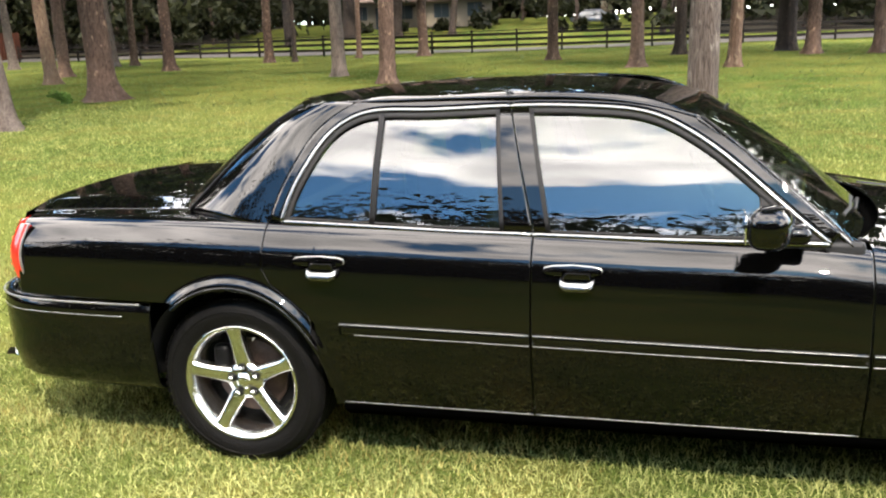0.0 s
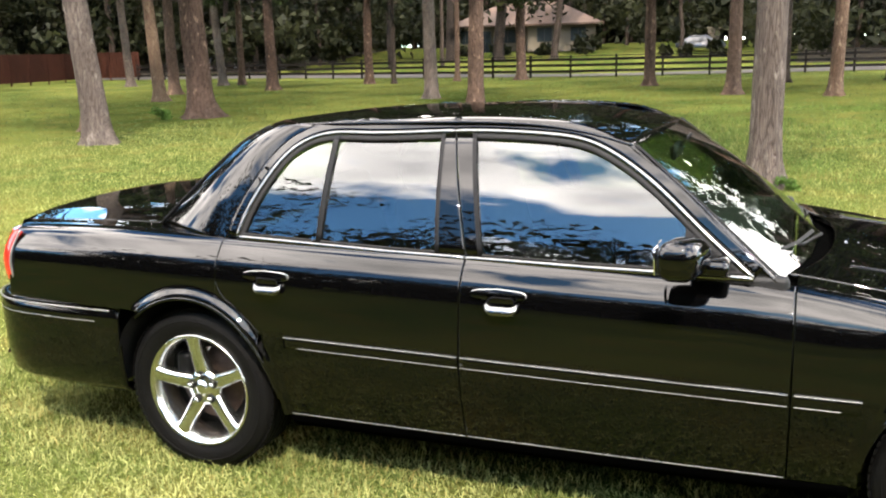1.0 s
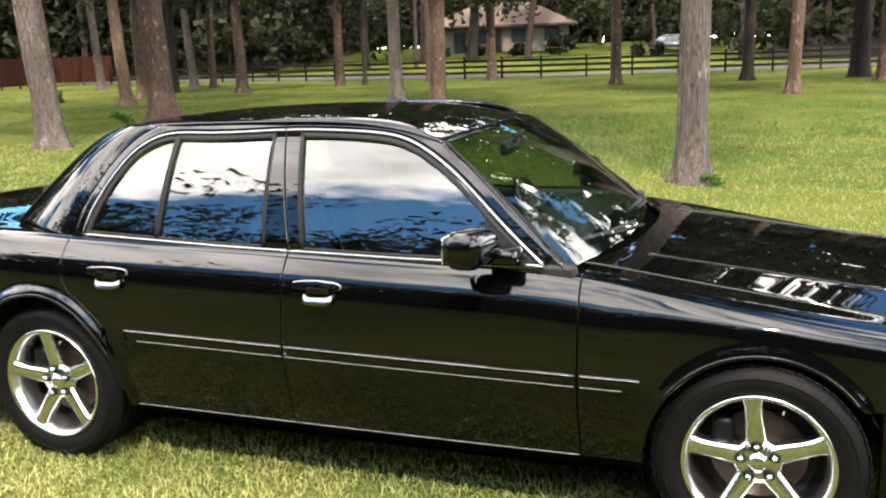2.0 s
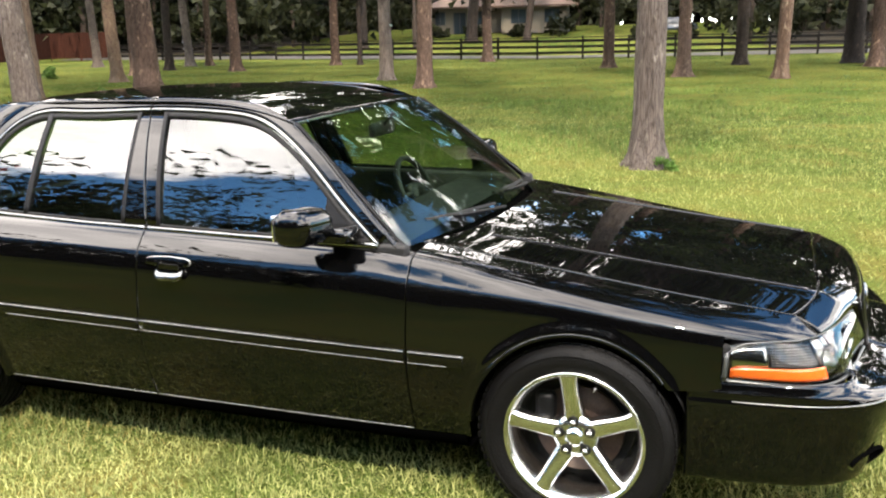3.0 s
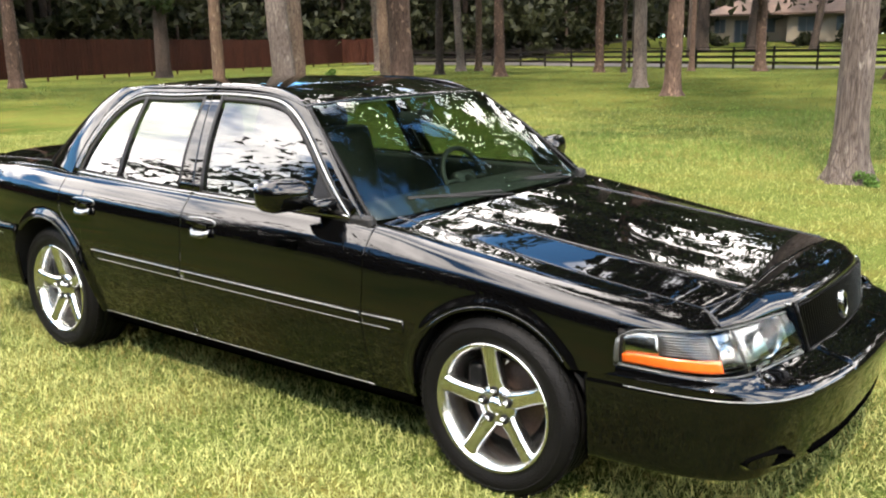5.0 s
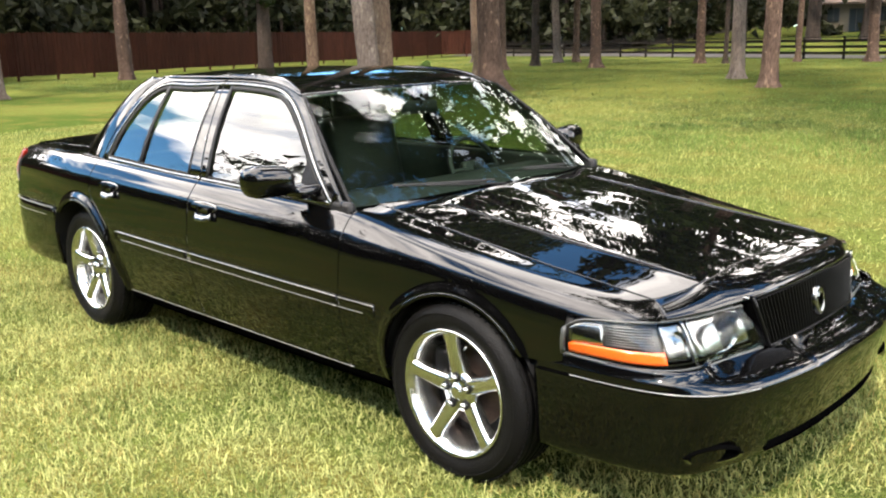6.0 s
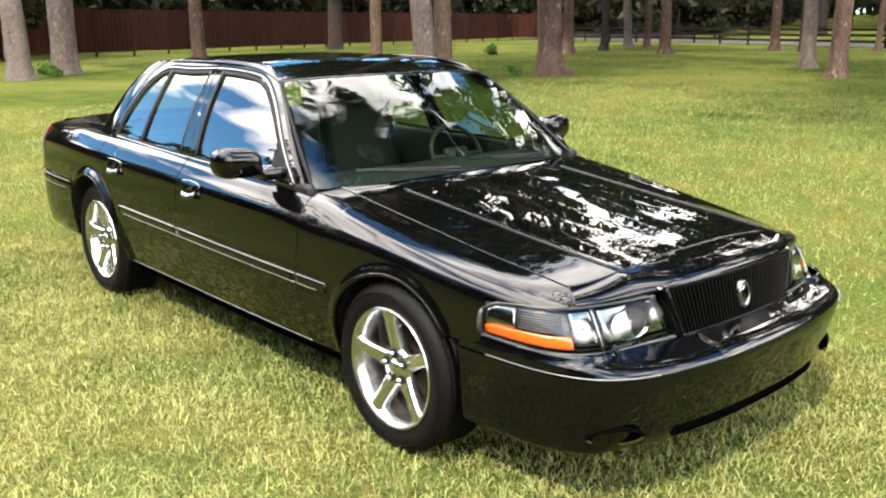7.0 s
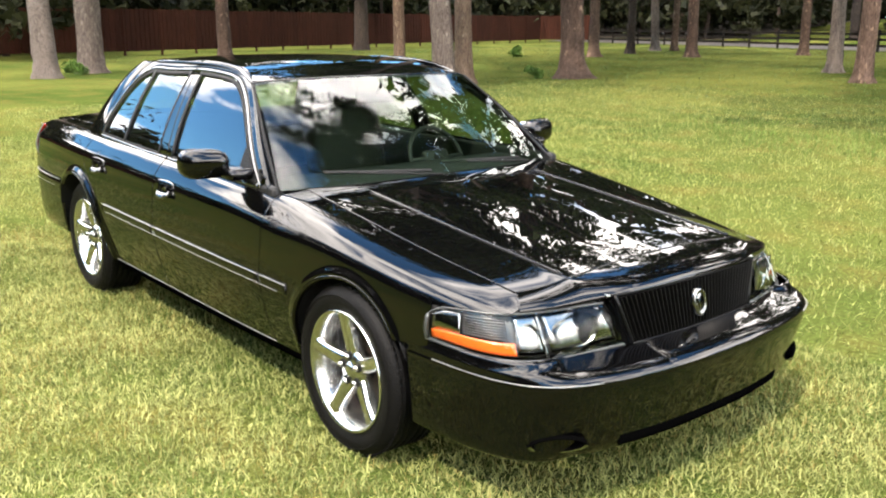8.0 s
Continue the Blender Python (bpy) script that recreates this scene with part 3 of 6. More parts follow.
        part("handle_grip", strip_bm(bar, (0, sd * 0.8, 0.6), 0.034, 0.010, (0, -sd * 0.6, 0.8)), TRIM, own, "chrome door pull")
        part("handle_link", sheet_bm([[side_point(hx + 0.016 + 0.05 * a, hz0 - 0.028 + 0.03 * b, sd, 0.012) for b in (-1, 0, 1)] for a in np.linspace(-1, 1, 7)], 0.01), PAINT, own)
    # rubbing line and wheel arch liners
    for cx, cz, rx, rz, swell in ARCH:
        rows = []
        for a in np.linspace(0.0, math.pi, 29):
            x, z = cx + (rx + 0.012) * math.cos(a), cz + (rz + 0.012) * math.sin(a)
            s0 = abs(side_point(min(max(x, -0.41), 3.3), max(z, 0.30), 1)[1])
            rows.append([(x, sd * (s0 - 0.012), z), (x, sd * (s0 - 0.10), z), (x, sd * 0.60, z)])
        part("wheel_arch_liner", sheet_bm(rows, 0.0), BLACK, car)
        lip = []
        for a in np.linspace(0.02 * math.pi, 0.98 * math.pi, 45):
            x, z = cx + (rx + 0.001) * math.cos(a), cz + (rz + 0.001) * math.sin(a)
            if z < 0.57 and cx > 2 and x > cx:
                continue
            if z < 0.66 and cx < 1 and x < cx:
                continue
            s0 = abs(side_point(x, z, 1)[1])
            lip.append([(cx + (rx + d) * math.cos(a), sd * (s0 + o), cz + (rz + d) * math.sin(a)) for d, o in ((0.003, 0.0), (0.001, 0.003), (-0.006, 0.003), (-0.011, -0.001), (-0.012, -0.02))])
        part("wheel_arch_lip", sheet_bm(lip, 0.0), PAINT, car)
    return rd, fd


DOORS = {sd: build_side(sd) for sd in (-1, 1)}

# ---- bonnet, header, boot lid
cowl_x = spline((0, 0.4, 0.72, 0.9), (2.465, 2.425, 2.302, 2.2))
bonnet_x = spline((0, 0.3, 0.5, 0.72, 0.9), (3.668, 3.668, 3.668, 3.590, 3.47))


def top_rows(x0, x1, n, m, v_lo=V_SEAM):
    rows = []
    for t in steps(n, 0.003):
        row = []
        for w in np.concatenate([[-1, -0.994], np.linspace(-1, 1, m)[1:-1], [0.994, 1]]):
            v = 1 - abs(w) * (1 - v_lo)
            s = abs(w) * 0.72
            row.append(body_point(x0(s) + (x1(s) - x0(s)) * t, v, -1 if w < 0 else 1))
        rows.append(row)
    return rows


bonnet = part("bonnet", sheet_bm(top_rows(lambda s: float(cowl_x(s)), lambda s: float(bonnet_x(s)), 46, 141, V_SEAM + 0.003), 0.012, (3.0, 0, 0.5)), PAINT, car)
for sd in (-1, 1):
    cr = [np.array(body_point(x, VP[11] + 0.004 * (x - 3), sd)) for x in np.linspace(2.5, 3.64, 40)]
    part("bonnet_crease", strip_bm(cr, (0, sd * 0.15, 1), 0.016, 0.005), PAINT, bonnet)
nose = spline((0, 0.25, 0.40, 0.47, 0.55, 0.66, 0.745), (3.838, 3.830, 3.806, 3.782, 3.756, 3.716, 3.672))
nose_z = spline((0, 0.25, 0.40, 0.455, 0.50, 0.6, 0.745), (0.756, 0.754, 0.748, 0.742, 0.737, 0.731, 0.726))
hd = []
for w in np.concatenate([[-1, -0.995], np.linspace(-1, 1, 121)[1:-1], [0.995, 1]]):
    s = abs(w) * 0.735
    sd = -1 if w < 0 else 1
    b = np.array(body_point(float(bonnet_x(abs(w) * 0.72)) + 0.005, 1 - abs(w) * (1 - V_SEAM - 0.003), sd))
    f = np.array((float(nose(s)), sd * s, float(nose_z(s))))
    v_w = 1 - abs(w) * (1 - V_SEAM - 0.003)
    run = np.array(body_point(b[0] + 0.004, v_w, sd)) - np.array(body_point(b[0] - 0.036, v_w, sd))
    ctl = b + run / 0.04 * 0.5 * (f[0] - b[0])
    ctl[1] = (b[1] + f[1]) / 2
    drop = f + np.array((-0.003, 0, min(0.040, max(0.55 * (b[2] - f[2]), 0.010))))
    hd.append([b * (1 - t) ** 3 + 3 * ctl * t * (1 - t) ** 2 + 3 * drop * t * t * (1 - t) + f * t ** 3 for t in steps(14, 0.02)])
part("header_panel", sheet_bm(hd, 0.014, (3.5, 0, 0.4)), PAINT, car)
back_x = spline((0, 0.4, 0.72, 0.9), (-0.45, -0.41, -0.27, -0.2))
tail_x = spline((0, 0.4, 0.6, 0.72, 0.9), (-1.16, -1.14, -1.10, -1.055, -0.98))
boot = part("boot_lid", merge_bm(
    sheet_bm(top_rows(lambda s: float(tail_x(s)), lambda s: float(back_x(s)), 26, 41, V_SEAM + 0.003), 0.012, (-0.7, 0, 0.5)),
    sheet_bm([[np.array((float(tail_x(abs(w) * 0.72)) - dx, w * 0.72, float(shoulder(-1.1)) + 0.035 - dz)) for dx, dz in ((-0.004, 0.012), (0.02, 0.02), (0.032, 0.045), (0.03, 0.13), (0.05, 0.29))] for w in np.linspace(-1, 1, 25)], 0.0)), PAINT, car)

# ---- bumpers


def wrap(plan, sec, ledge, count=81, low=None):
    """A bumper cover: section (offset, height, kind) swept round the plan on both sides; kind 1 scales with the ledge, kind 2 with low."""
    half = curve_through(plan, count)
    line = np.concatenate([half * (1, -1), half[::-1][1:]])
    tan = np.gradient(line, axis=0)
    nor = np.stack([tan[:, 1], -tan[:, 0]], axis=1)
    nor /= np.linalg.norm(nor, axis=1, keepdims=True)
    if np.dot(nor[len(line) // 2], line[len(line) // 2] - line[0]) < 0:
        nor = -nor
    grid = []
    for p, q in zip(line, nor):
        k = (1.0, ledge(abs(p[1])), low(abs(p[1])) if low else 1.0)
        grid.append([(p[0] + q[0] * d * k[top], p[1] + q[1] * d * k[top], z) for d, z, top in sec])
    return grid


F_PLAN = ((3.283, 0.912), (3.40, 0.905), (3.58, 0.890), (3.74, 0.852), (3.85, 0.782), (3.925, 0.665), (3.975, 0.48), (4.005, 0.25), (4.012, 0.0))
F_LOW = lambda s: 0.30 + 0.70 * min(max((0.90 - s) / 0.22, 0), 1)
F_LEDGE = lambda s: 0.014 + 0.132 * min(max((0.885 - s) / 0.20, 0), 1) ** 1.3
F_SEC = ((-0.17, 0.236, 2), (-0.092, 0.238, 2), (-0.070, 0.250, 2), (-0.058, 0.29, 2), (-0.046, 0.34, 2), (-0.030, 0.40, 2), (-0.013, 0.46, 2), (-0.003, 0.505, 2), (-0.002, 0.526, 0), (-0.010, 0.538, 0), (-0.22, 0.548, 1), (-0.5, 0.556, 1), (-0.75, 0.563, 1), (-1.0, 0.577, 1), (-1.18, 0.590, 1))
f_grid = wrap(F_PLAN, F_SEC, F_LEDGE, 81, F_LOW)
front_bumper = part("front_bumper", sheet_bm(f_grid, 0.012, (3.2, 0, 0.4)), PAINT, car)
R_PLAN = ((-0.372, 0.952), (-0.6, 0.950), (-0.85, 0.936), (-1.05, 0.895), (-1.19, 0.785), (-1.27, 0.55), (-1.31, 0.28), (-1.32, 0.0))
R_SEC = ((-0.16, 0.27, 0), (-0.05, 0.285, 0), (-0.015, 0.32, 0), (0.0, 0.42, 0), (0.006, 0.55, 0), (0.006, 0.63, 0), (0.0, 0.655, 0), (-0.012, 0.670, 0), (-0.3, 0.677, 1), (-1.0, 0.680, 1))
rear_bumper = part("rear_bumper", sheet_bm(wrap(R_PLAN, R_SEC, lambda s: 0.03 + 0.07 * min(max((0.88 - s) / 0.3, 0), 1)), 0.012, (-0.3, 0, 0.4)), PAINT, car)


def ring_line(plan, off, z, lo, hi, count=81, kind=0, low=None):
    g = wrap(plan, ((off, z, kind), (off + 0.01, z, kind)), lambda s: 1.0, count, low)
    return [(np.array(a), np.array(b) - np.array(a)) for a, b in g][lo:hi]


# edge highlights of both bumpers, put on as silver strips
for sd, lo, hi in ((-1, 8, 46), (1, 115, 153)):
    seg = ring_line(F_PLAN, 0.0, 0.527, lo, hi)
    part("bumper_highlight", strip_bm([a for a, b in seg], [b / np.linalg.norm(b) for a, b in seg], 0.0030, 0.002, (0, 0, 1)), SILVER, front_bumper, "thin silver strip for the bumper edge's highlight")
for lo, hi, z, w in ((2, 158, 0.664, 0.008), (6, 154, 0.612, 0.0045)):
    seg = ring_line(R_PLAN, 0.004, z, lo, hi)
    part("bumper_highlight", strip_bm([a for a, b in seg], [b / np.linalg.norm(b) for a, b in seg], w, 0.003, (0, 0, 1)), SILVER, rear_bumper, "thin silver strip for the bumper edge's highlight")
# lower intake and brake ducts in the bumper
# the intake is a flush strip, the slot's darkness put into its colour
seg = ring_line(F_PLAN, -0.060, 0.286, 52, 109, 81, 2, F_LOW)
part("lower_intake", strip_bm([a for a, b in seg], [b / np.linalg.norm(b) for a, b in seg], 0.056, 0.003, (0.1, 0, 1)), VOID, front_bumper, "dark lower air intake")
for sd, k in ((-1, 37), (1, 123)):
    a, b = ring_line(F_PLAN, -0.053, 0.306, k, k + 1, 81, 2, F_LOW)[0]
    nn = Vector((b[0], b[1], -0.004)).normalized()
    rot = nn.to_track_quat("Y", "Z").to_matrix().to_4x4()
    bm = lathe_bm([(0.0, -0.045), (0.030, -0.042), (0.046, -0.020), (0.052, 0.0), (0.056, 0.003), (0.061, 0.0), (0.064, -0.012)], 28)
    for v in bm.verts:
        v.co = Matrix.Translation(a) @ rot @ Vector((v.co.x * 1.55, v.co.y, v.co.z * 0.56))
    part("brake_duct", bm, VOID, front_bumper, "dark oval brake duct in the bumper")
    # glint of the painted lower lip, given as a crescent of bright metal
    lip = [[Matrix.Translation(a) @ rot @ Vector((1.55 * r * math.cos(q), o, 0.56 * r * math.sin(q))) for r, o in ((0.050, -0.012), (0.060, 0.006), (0.066, 0.004), (0.068, -0.010))] for q in np.linspace(math.pi, 2 * math.pi, 19)]
    part("duct_glint", sheet_bm(lip, 0.0), LAMPGREY, front_bumper, "bright metal crescent for the glint on the duct's lower lip")

# ---- greenhouse


def glass_s(z):
    """Half width of the cabin's side at a height, gently bowed."""
    t = (z - 0.98) / 0.425
    return 0.872 - 0.245 * t + 0.085 * t * (1 - t)


def cabin(x, z, side, out=0.0):
    return np.array((x, side * (glass_s(z) + out * 0.87), z + out * 0.49))


OUT_PTS = ((0.203, 0.998), (0.232, 1.10), (0.285, 1.215), (0.362, 1.325), (0.455, 1.383), (0.68, 1.402), (1.07, 1.412), (1.42, 1.404), (1.60, 1.378), (1.72, 1.325), (1.86, 1.232), (2.02, 1.098), (2.192, 0.958))
OUTLINE = curve_through(OUT_PTS, 120)
o_tan = np.gradient(OUTLINE, axis=0)
o_tan /= np.linalg.norm(o_tan, axis=1, keepdims=True)
O_NOR = np.stack([-o_tan[:, 1], o_tan[:, 0]], axis=1)
BELT = np.stack([np.linspace(0.203, 2.192, 60), np.interp(np.linspace(0.203, 2.192, 60), (0.203, 0.89, 1.65, 2.192), (0.998, 0.974, 0.960, 0.957))], axis=1)


def ribbon(line, nor, a, b, side, out, n=3):
    return [[cabin(*(p + q * (a + (b - a) * t)), side, out) for t in np.linspace(0, 1, n)] for p, q in zip(line, nor)]


def trim(line, nor, off, width, side, height):
    pts = [cabin(*(p + q * off), side) for p, q in zip(line, nor)]
    acr = [cabin(*(p + q * (off + 0.01)), side) - cabin(*(p + q * off), side) for p, q in zip(line, nor)]
    return strip_bm(pts, (0, side * 0.87, 0.49), width, height, np.array(acr))


top_z = lambda x: float(np.interp(x, OUTLINE[:, 0], OUTLINE[:, 1]))
belt_z = lambda x: float(np.interp(x, BELT[:, 0], BELT[:, 1]))


def pane(x0, x1, side, slant0=0.0, slant1=0.0, n=22):
    """Glass between two places, with leaning ends."""
    grid = []
    for t in np.linspace(0, 1, n):
        xb, xt = x0 + (x1 - x0) * t, x0 + slant0 + (x1 + slant1 - x0 - slant0) * t
        zb = belt_z(xb) - 0.01
        zt = top_z(min(max(xt, 0.206), 2.19)) + 0.002
        zt = max(zt, zb + 0.002)
        grid.append([cabin(xb + (xt - xb) * u, zb + (zt - zb) * u, side, -0.010) for u in np.linspace(0, 1, 10)])
    return sheet_bm(grid, 0.0)


def build_windows(sd):
    rd, fd = DOORS[sd]
    k = int(np.argmin(abs(OUTLINE[:, 0] - 1.072)))
    kb = int(np.argmin(abs(BELT[:, 0] - 1.19)))
    up = np.zeros_like(BELT) + (0, 1)
    for own, lo, hi, b0, b1 in ((rd, 0, k + 1, 0, kb + 1), (fd, k, 120, kb, 60)):
        part("window_frame", sheet_bm(ribbon(OUTLINE[lo:hi], O_NOR[lo:hi], 0.010, 0.052, sd, 0.0, 5), 0.012, (1.2, 0, 1.2)), PAINT, own)
        part("window_trim", trim(OUTLINE[lo:hi], O_NOR[lo:hi], 0.002, 0.016, sd, 0.006), TRIM, own, "bright window surround")
        part("window_trim", trim(BELT[b0:b1], up[b0:b1], 0.002, 0.018, sd, 0.006), TRIM, own, "bright window surround")
        part("window_seal", sheet_bm(ribbon(OUTLINE[lo:hi], O_NOR[lo:hi], -0.026, -0.008, sd, 0.001), 0.008, (1.2, 0, 1.2)), BLACK, own)
        part("window_seal", sheet_bm(ribbon(BELT[b0:b1], up[b0:b1], 0.010, 0.022, sd, 0.001), 0.008, (1.2, 0, 1.2)), BLACK, own)
    part("quarter_glass", pane(0.215, 0.572, sd, 0.02, -0.008), TINT, rd, "dark tinted glass reflecting the sky")
    part("door_glass", pane(0.572, 1.085, sd, -0.008, -0.06), TINT, rd, "dark tinted glass reflecting the sky")
    part("door_glass", pane(1.235, 2.188, sd, -0.09, -0.02, 40), TINT, fd, "dark tinted glass reflecting the sky")

    def post(x0, x1, dx, w0, w1, own, mat, out, nm):
        g = [[cabin(x0 + dx * t + (w0 + (w1 - w0) * t) * (u - 0.5), (belt_z(x0) + 0.008) * (1 - t) + (top_z(x1) - 0.008) * t, sd, out) for u in steps(3, 0.06)] for t in np.linspace(0, 1, 12)]
        part(nm, sheet_bm(g, 0.010, (1.2, 0, 1.2)), mat, own)
    post(1.131, 1.05, -0.084, 0.112, 0.050, rd, PAINT, 0.002, "door_pillar")
    post(1.2205, 1.115, -0.107, 0.053, 0.076, fd, PAINT, 0.002, "door_pillar")
    post(1.075, 1.02, -0.052, 0.016, 0.016, rd, SATIN, 0.004, "window_seal")
    post(1.246, 1.15, -0.097, 0.016, 0.016, fd, SATIN, 0.004, "window_seal")
    post(0.572, 0.562, -0.010, 0.022, 0.022, rd, SATIN, 0.003, "window_divider")
    # sail behind the mirror
    g = [[cabin(1.965 + (2.18 - 1.965) * t, (belt_z(2.0) + 0.008) * (1 - u) + (min(top_z(1.965 + 0.215 * t) - 0.008, 1.2)) * u, sd, 0.001) for u in np.linspace(0, 1, 5)] for t in np.linspace(0, 1, 10)]
    part("mirror_sail", sheet_bm(g, 0.0), SATIN, fd)
    # front pillar
    a = curve_through([cabin(x, z, sd) for x, z in ((2.262, 0.955), (2.065, 1.13), (1.895, 1.27), (1.745, 1.365))], 24)
    a2 = curve_through([(2.268, sd * 0.835, 0.951), (2.08, sd * 0.778, 1.115), (1.92, sd * 0.722, 1.247), (1.765, sd * 0.662, 1.367)], 24)
    part("front_pillar", sheet_bm([[p * (1 - t) + q * t + np.array((0.006, sd * 0.004, 0.004)) * math.sin(math.pi * t) for t in steps(4, 0.05)] for p, q in zip(a, a2)], 0.012, (1.2, 0, 1.0)), PAINT, car)
    part("screen_trim", strip_bm(a2 + np.array((0.004, 0, 0.004)), (0.5, sd * 0.3, 0.8), 0.016, 0.004), SATIN, car)
    # rear pillar
    b = curve_through([cabin(x, z, sd) for x, z in ((0.143, 0.968), (0.18, 1.11), (0.235, 1.235), (0.325, 1.362), (0.435, 1.432))], 24)
    c = curve_through([(-0.262, sd * 0.742, 1.016), (-0.13, sd * 0.685, 1.155), (0.0, sd * 0.625, 1.285), (0.10, sd * 0.575, 1.37), (0.19, sd * 0.535, 1.42)], 24)
    g = []
    for p, q in zip(b, c):
        g.append([p * (1 - t) + q * t + np.array((-0.006, sd * 0.030, 0.014)) * math.sin(math.pi * t) for t in steps(14, 0.01)])
    part("rear_pillar", sheet_bm(g, 0.012, (1.0, 0, 1.0)), PAINT, car)
    part("screen_trim", strip_bm(c + np.array((-0.003, 0, 0.004)), (-0.5, sd * 0.3, 0.8), 0.016, 0.004), SATIN, car)
    # mirror
    mir = part("wing_mirror", box_bm(0, 0, 0, 0.15, 0.205, 0.135, 0.056, 6), PAINT, car, "glossy black wing mirror")
    for v in mir.data.vertices:
        f = (v.co.y * sd + 0.1025) / 0.205
        v.co = Vector((1.985 + v.co.x * (1.0 - 0.12 * f) + 0.035 * (1 - f) - 0.02, sd * 1.040 + v.co.y, 1.048 + v.co.z * (1.0 - 0.08 * (1 - f)) + 0.006 * f))
    part("mirror_arm", box_bm(2.055, sd * 0.918, 1.005, 0.13, 0.13, 0.055, 0.024, 3), PAINT, mir)
    part("mirror_glass", box_bm(1.904, sd * 1.042, 1.052, 0.006, 0.14, 0.09, 0.002, 1), CHROME, mir, "mirror glass")


for sd in (-1, 1):
    build_windows(sd)

RAIL = ((0.19, 0.535, 1.421), (0.42, 0.598, 1.440), (0.72, 0.608, 1.448), (1.07, 0.610, 1.452), (1.40, 0.614, 1.442), (1.60, 0.630, 1.413), (1.765, 0.662, 1.372))
rail = curve_through(RAIL, 40)
mid = curve_through(((0.05, 0, 1.425), (0.25, 0, 1.448), (0.6, 0, 1.470), (1.0, 0, 1.477), (1.35, 0, 1.464), (1.64, 0, 1.424), (1.81, 0, 1.386)), 40)


def roof_row(i, ws):
    out = []
    for w in ws:
        k = 1 - abs(w) ** 2
        kz = 1 - abs(w) ** 2.6
        out.append((rail[i, 0] * (1 - k) + mid[i, 0] * k, w * rail[i, 1], rail[i, 2] * (1 - kz) + mid[i, 2] * kz))
    return out


R_WS = np.concatenate([[-1, -0.99], np.linspace(-1, 1, 41)[1:-1], [0.99, 1]])
part("roof", sheet_bm([roof_row(i, R_WS) for i in range(40)], 0.012, (1.0, 0, 1.0)), PAINT, car)
for sd in (-1, 1):
    part("roof_drip_trim", strip_bm(rail + np.array((0, sd * 0.006, -0.006)), (0, sd * 0.7, 0.7), 0.012, 0.004), SATIN, car)


def screen(top, base, bulge, n=14):
    g = []
    for t in np.linspace(0, 1, n):
        g.append([np.array(a) * (1 - t) + np.array(b) * t + np.array(bulge) * math.sin(math.pi * t) for a, b in zip(top, base)])
    return sheet_bm(g, 0.0)


WS41 = np.linspace(-0.985, 0.985, 41)
base_s = np.abs(WS41) * 0.835
base = [(float(np.interp(s, (0, 0.4, 0.6, 0.75, 0.835), (2.41, 2.375, 2.335, 2.292, 2.262))), math.copysign(s, w), 0.945 + 0.012 * (1 - (s / 0.835) ** 2)) for s, w in zip(base_s, WS41)]
windscreen = part("windscreen", screen(roof_row(39, WS41), base, (0.008, 0, 0.014)), CLEAR, car, "clear windscreen reflecting clouds and trees")
r_s = np.abs(WS41) * 0.742
r_base = [(float(np.interp(s, (0, 0.4, 0.6, 0.742), (-0.46, -0.42, -0.35, -0.262))), math.copysign(s, w), 1.018 + 0.016 * (1 - (s / 0.742) ** 2)) for s, w in zip(r_s, WS41)]
part("rear_screen", screen(roof_row(0, WS41), r_base, (-0.012, 0, 0.02)), CLEAR, car, "rear window glass")
# cowl and scuttle between bonnet and glass
cow = []
for w in np.linspace(-1, 1, 41):
    s = abs(w) * 0.80
    a = np.array((float(np.interp(s, (0, 0.4, 0.6, 0.75, 0.835), (2.41, 2.375, 2.335, 2.292, 2.262))) - 0.03, math.copysign(s, w), 0.938))
    b = np.array((float(cowl_x(min(s, 0.72))) + 0.05, math.copysign(s, w), 0.90))
    cow.append([a, (a + b) / 2 + np.array((0, 0, -0.006)), b])
part("cowl", sheet_bm(cow, 0.0), VOID, car)
for y0, y1 in ((-0.60, -0.02), (0.03, 0.62)):
    def on_glass(t, up, off):
        y = y0 + (y1 - y0) * t
        xb = float(np.interp(abs(y), (0, 0.4, 0.6, 0.75, 0.835), (2.41, 2.375, 2.335, 2.292, 2.262)))
        return np.array((xb - up * 0.83 + off * 0.5, y, 0.944 + up * 0.56 + off))
    arm = [on_glass(0.25 + 0.75 * t, 0.055 - 0.055 * t, 0.020 - 0.008 * t) for t in np.linspace(0, 1, 10)]
    wip = part("wiper", tube_bm(arm, [0.0045 + 0.002 * i / 9 for i in range(10)], 6), BLACK, car)
    part("wiper_blade", strip_bm([on_glass(t, 0.085 - 0.055 * t, 0.010) for t in np.linspace(0, 0.92, 14)], (-0.55, 0, 0.83), 0.010, 0.010), BLACK, wip)

# ---- lamps and grille
LOW = ((3.386, 0.901, 0.593), (3.55, 0.874, 0.584), (3.668, 0.826, 0.577), (3.746, 0.740, 0.572), (3.800, 0.58, 0.574), (3.842, 0.385, 0.578))
HIGH = ((3.393, 0.893, 0.714), (3.53, 0.850, 0.725), (3.625, 0.785, 0.722), (3.690, 0.695, 0.724), (3.742, 0.57, 0.728), (3.788, 0.452, 0.734))


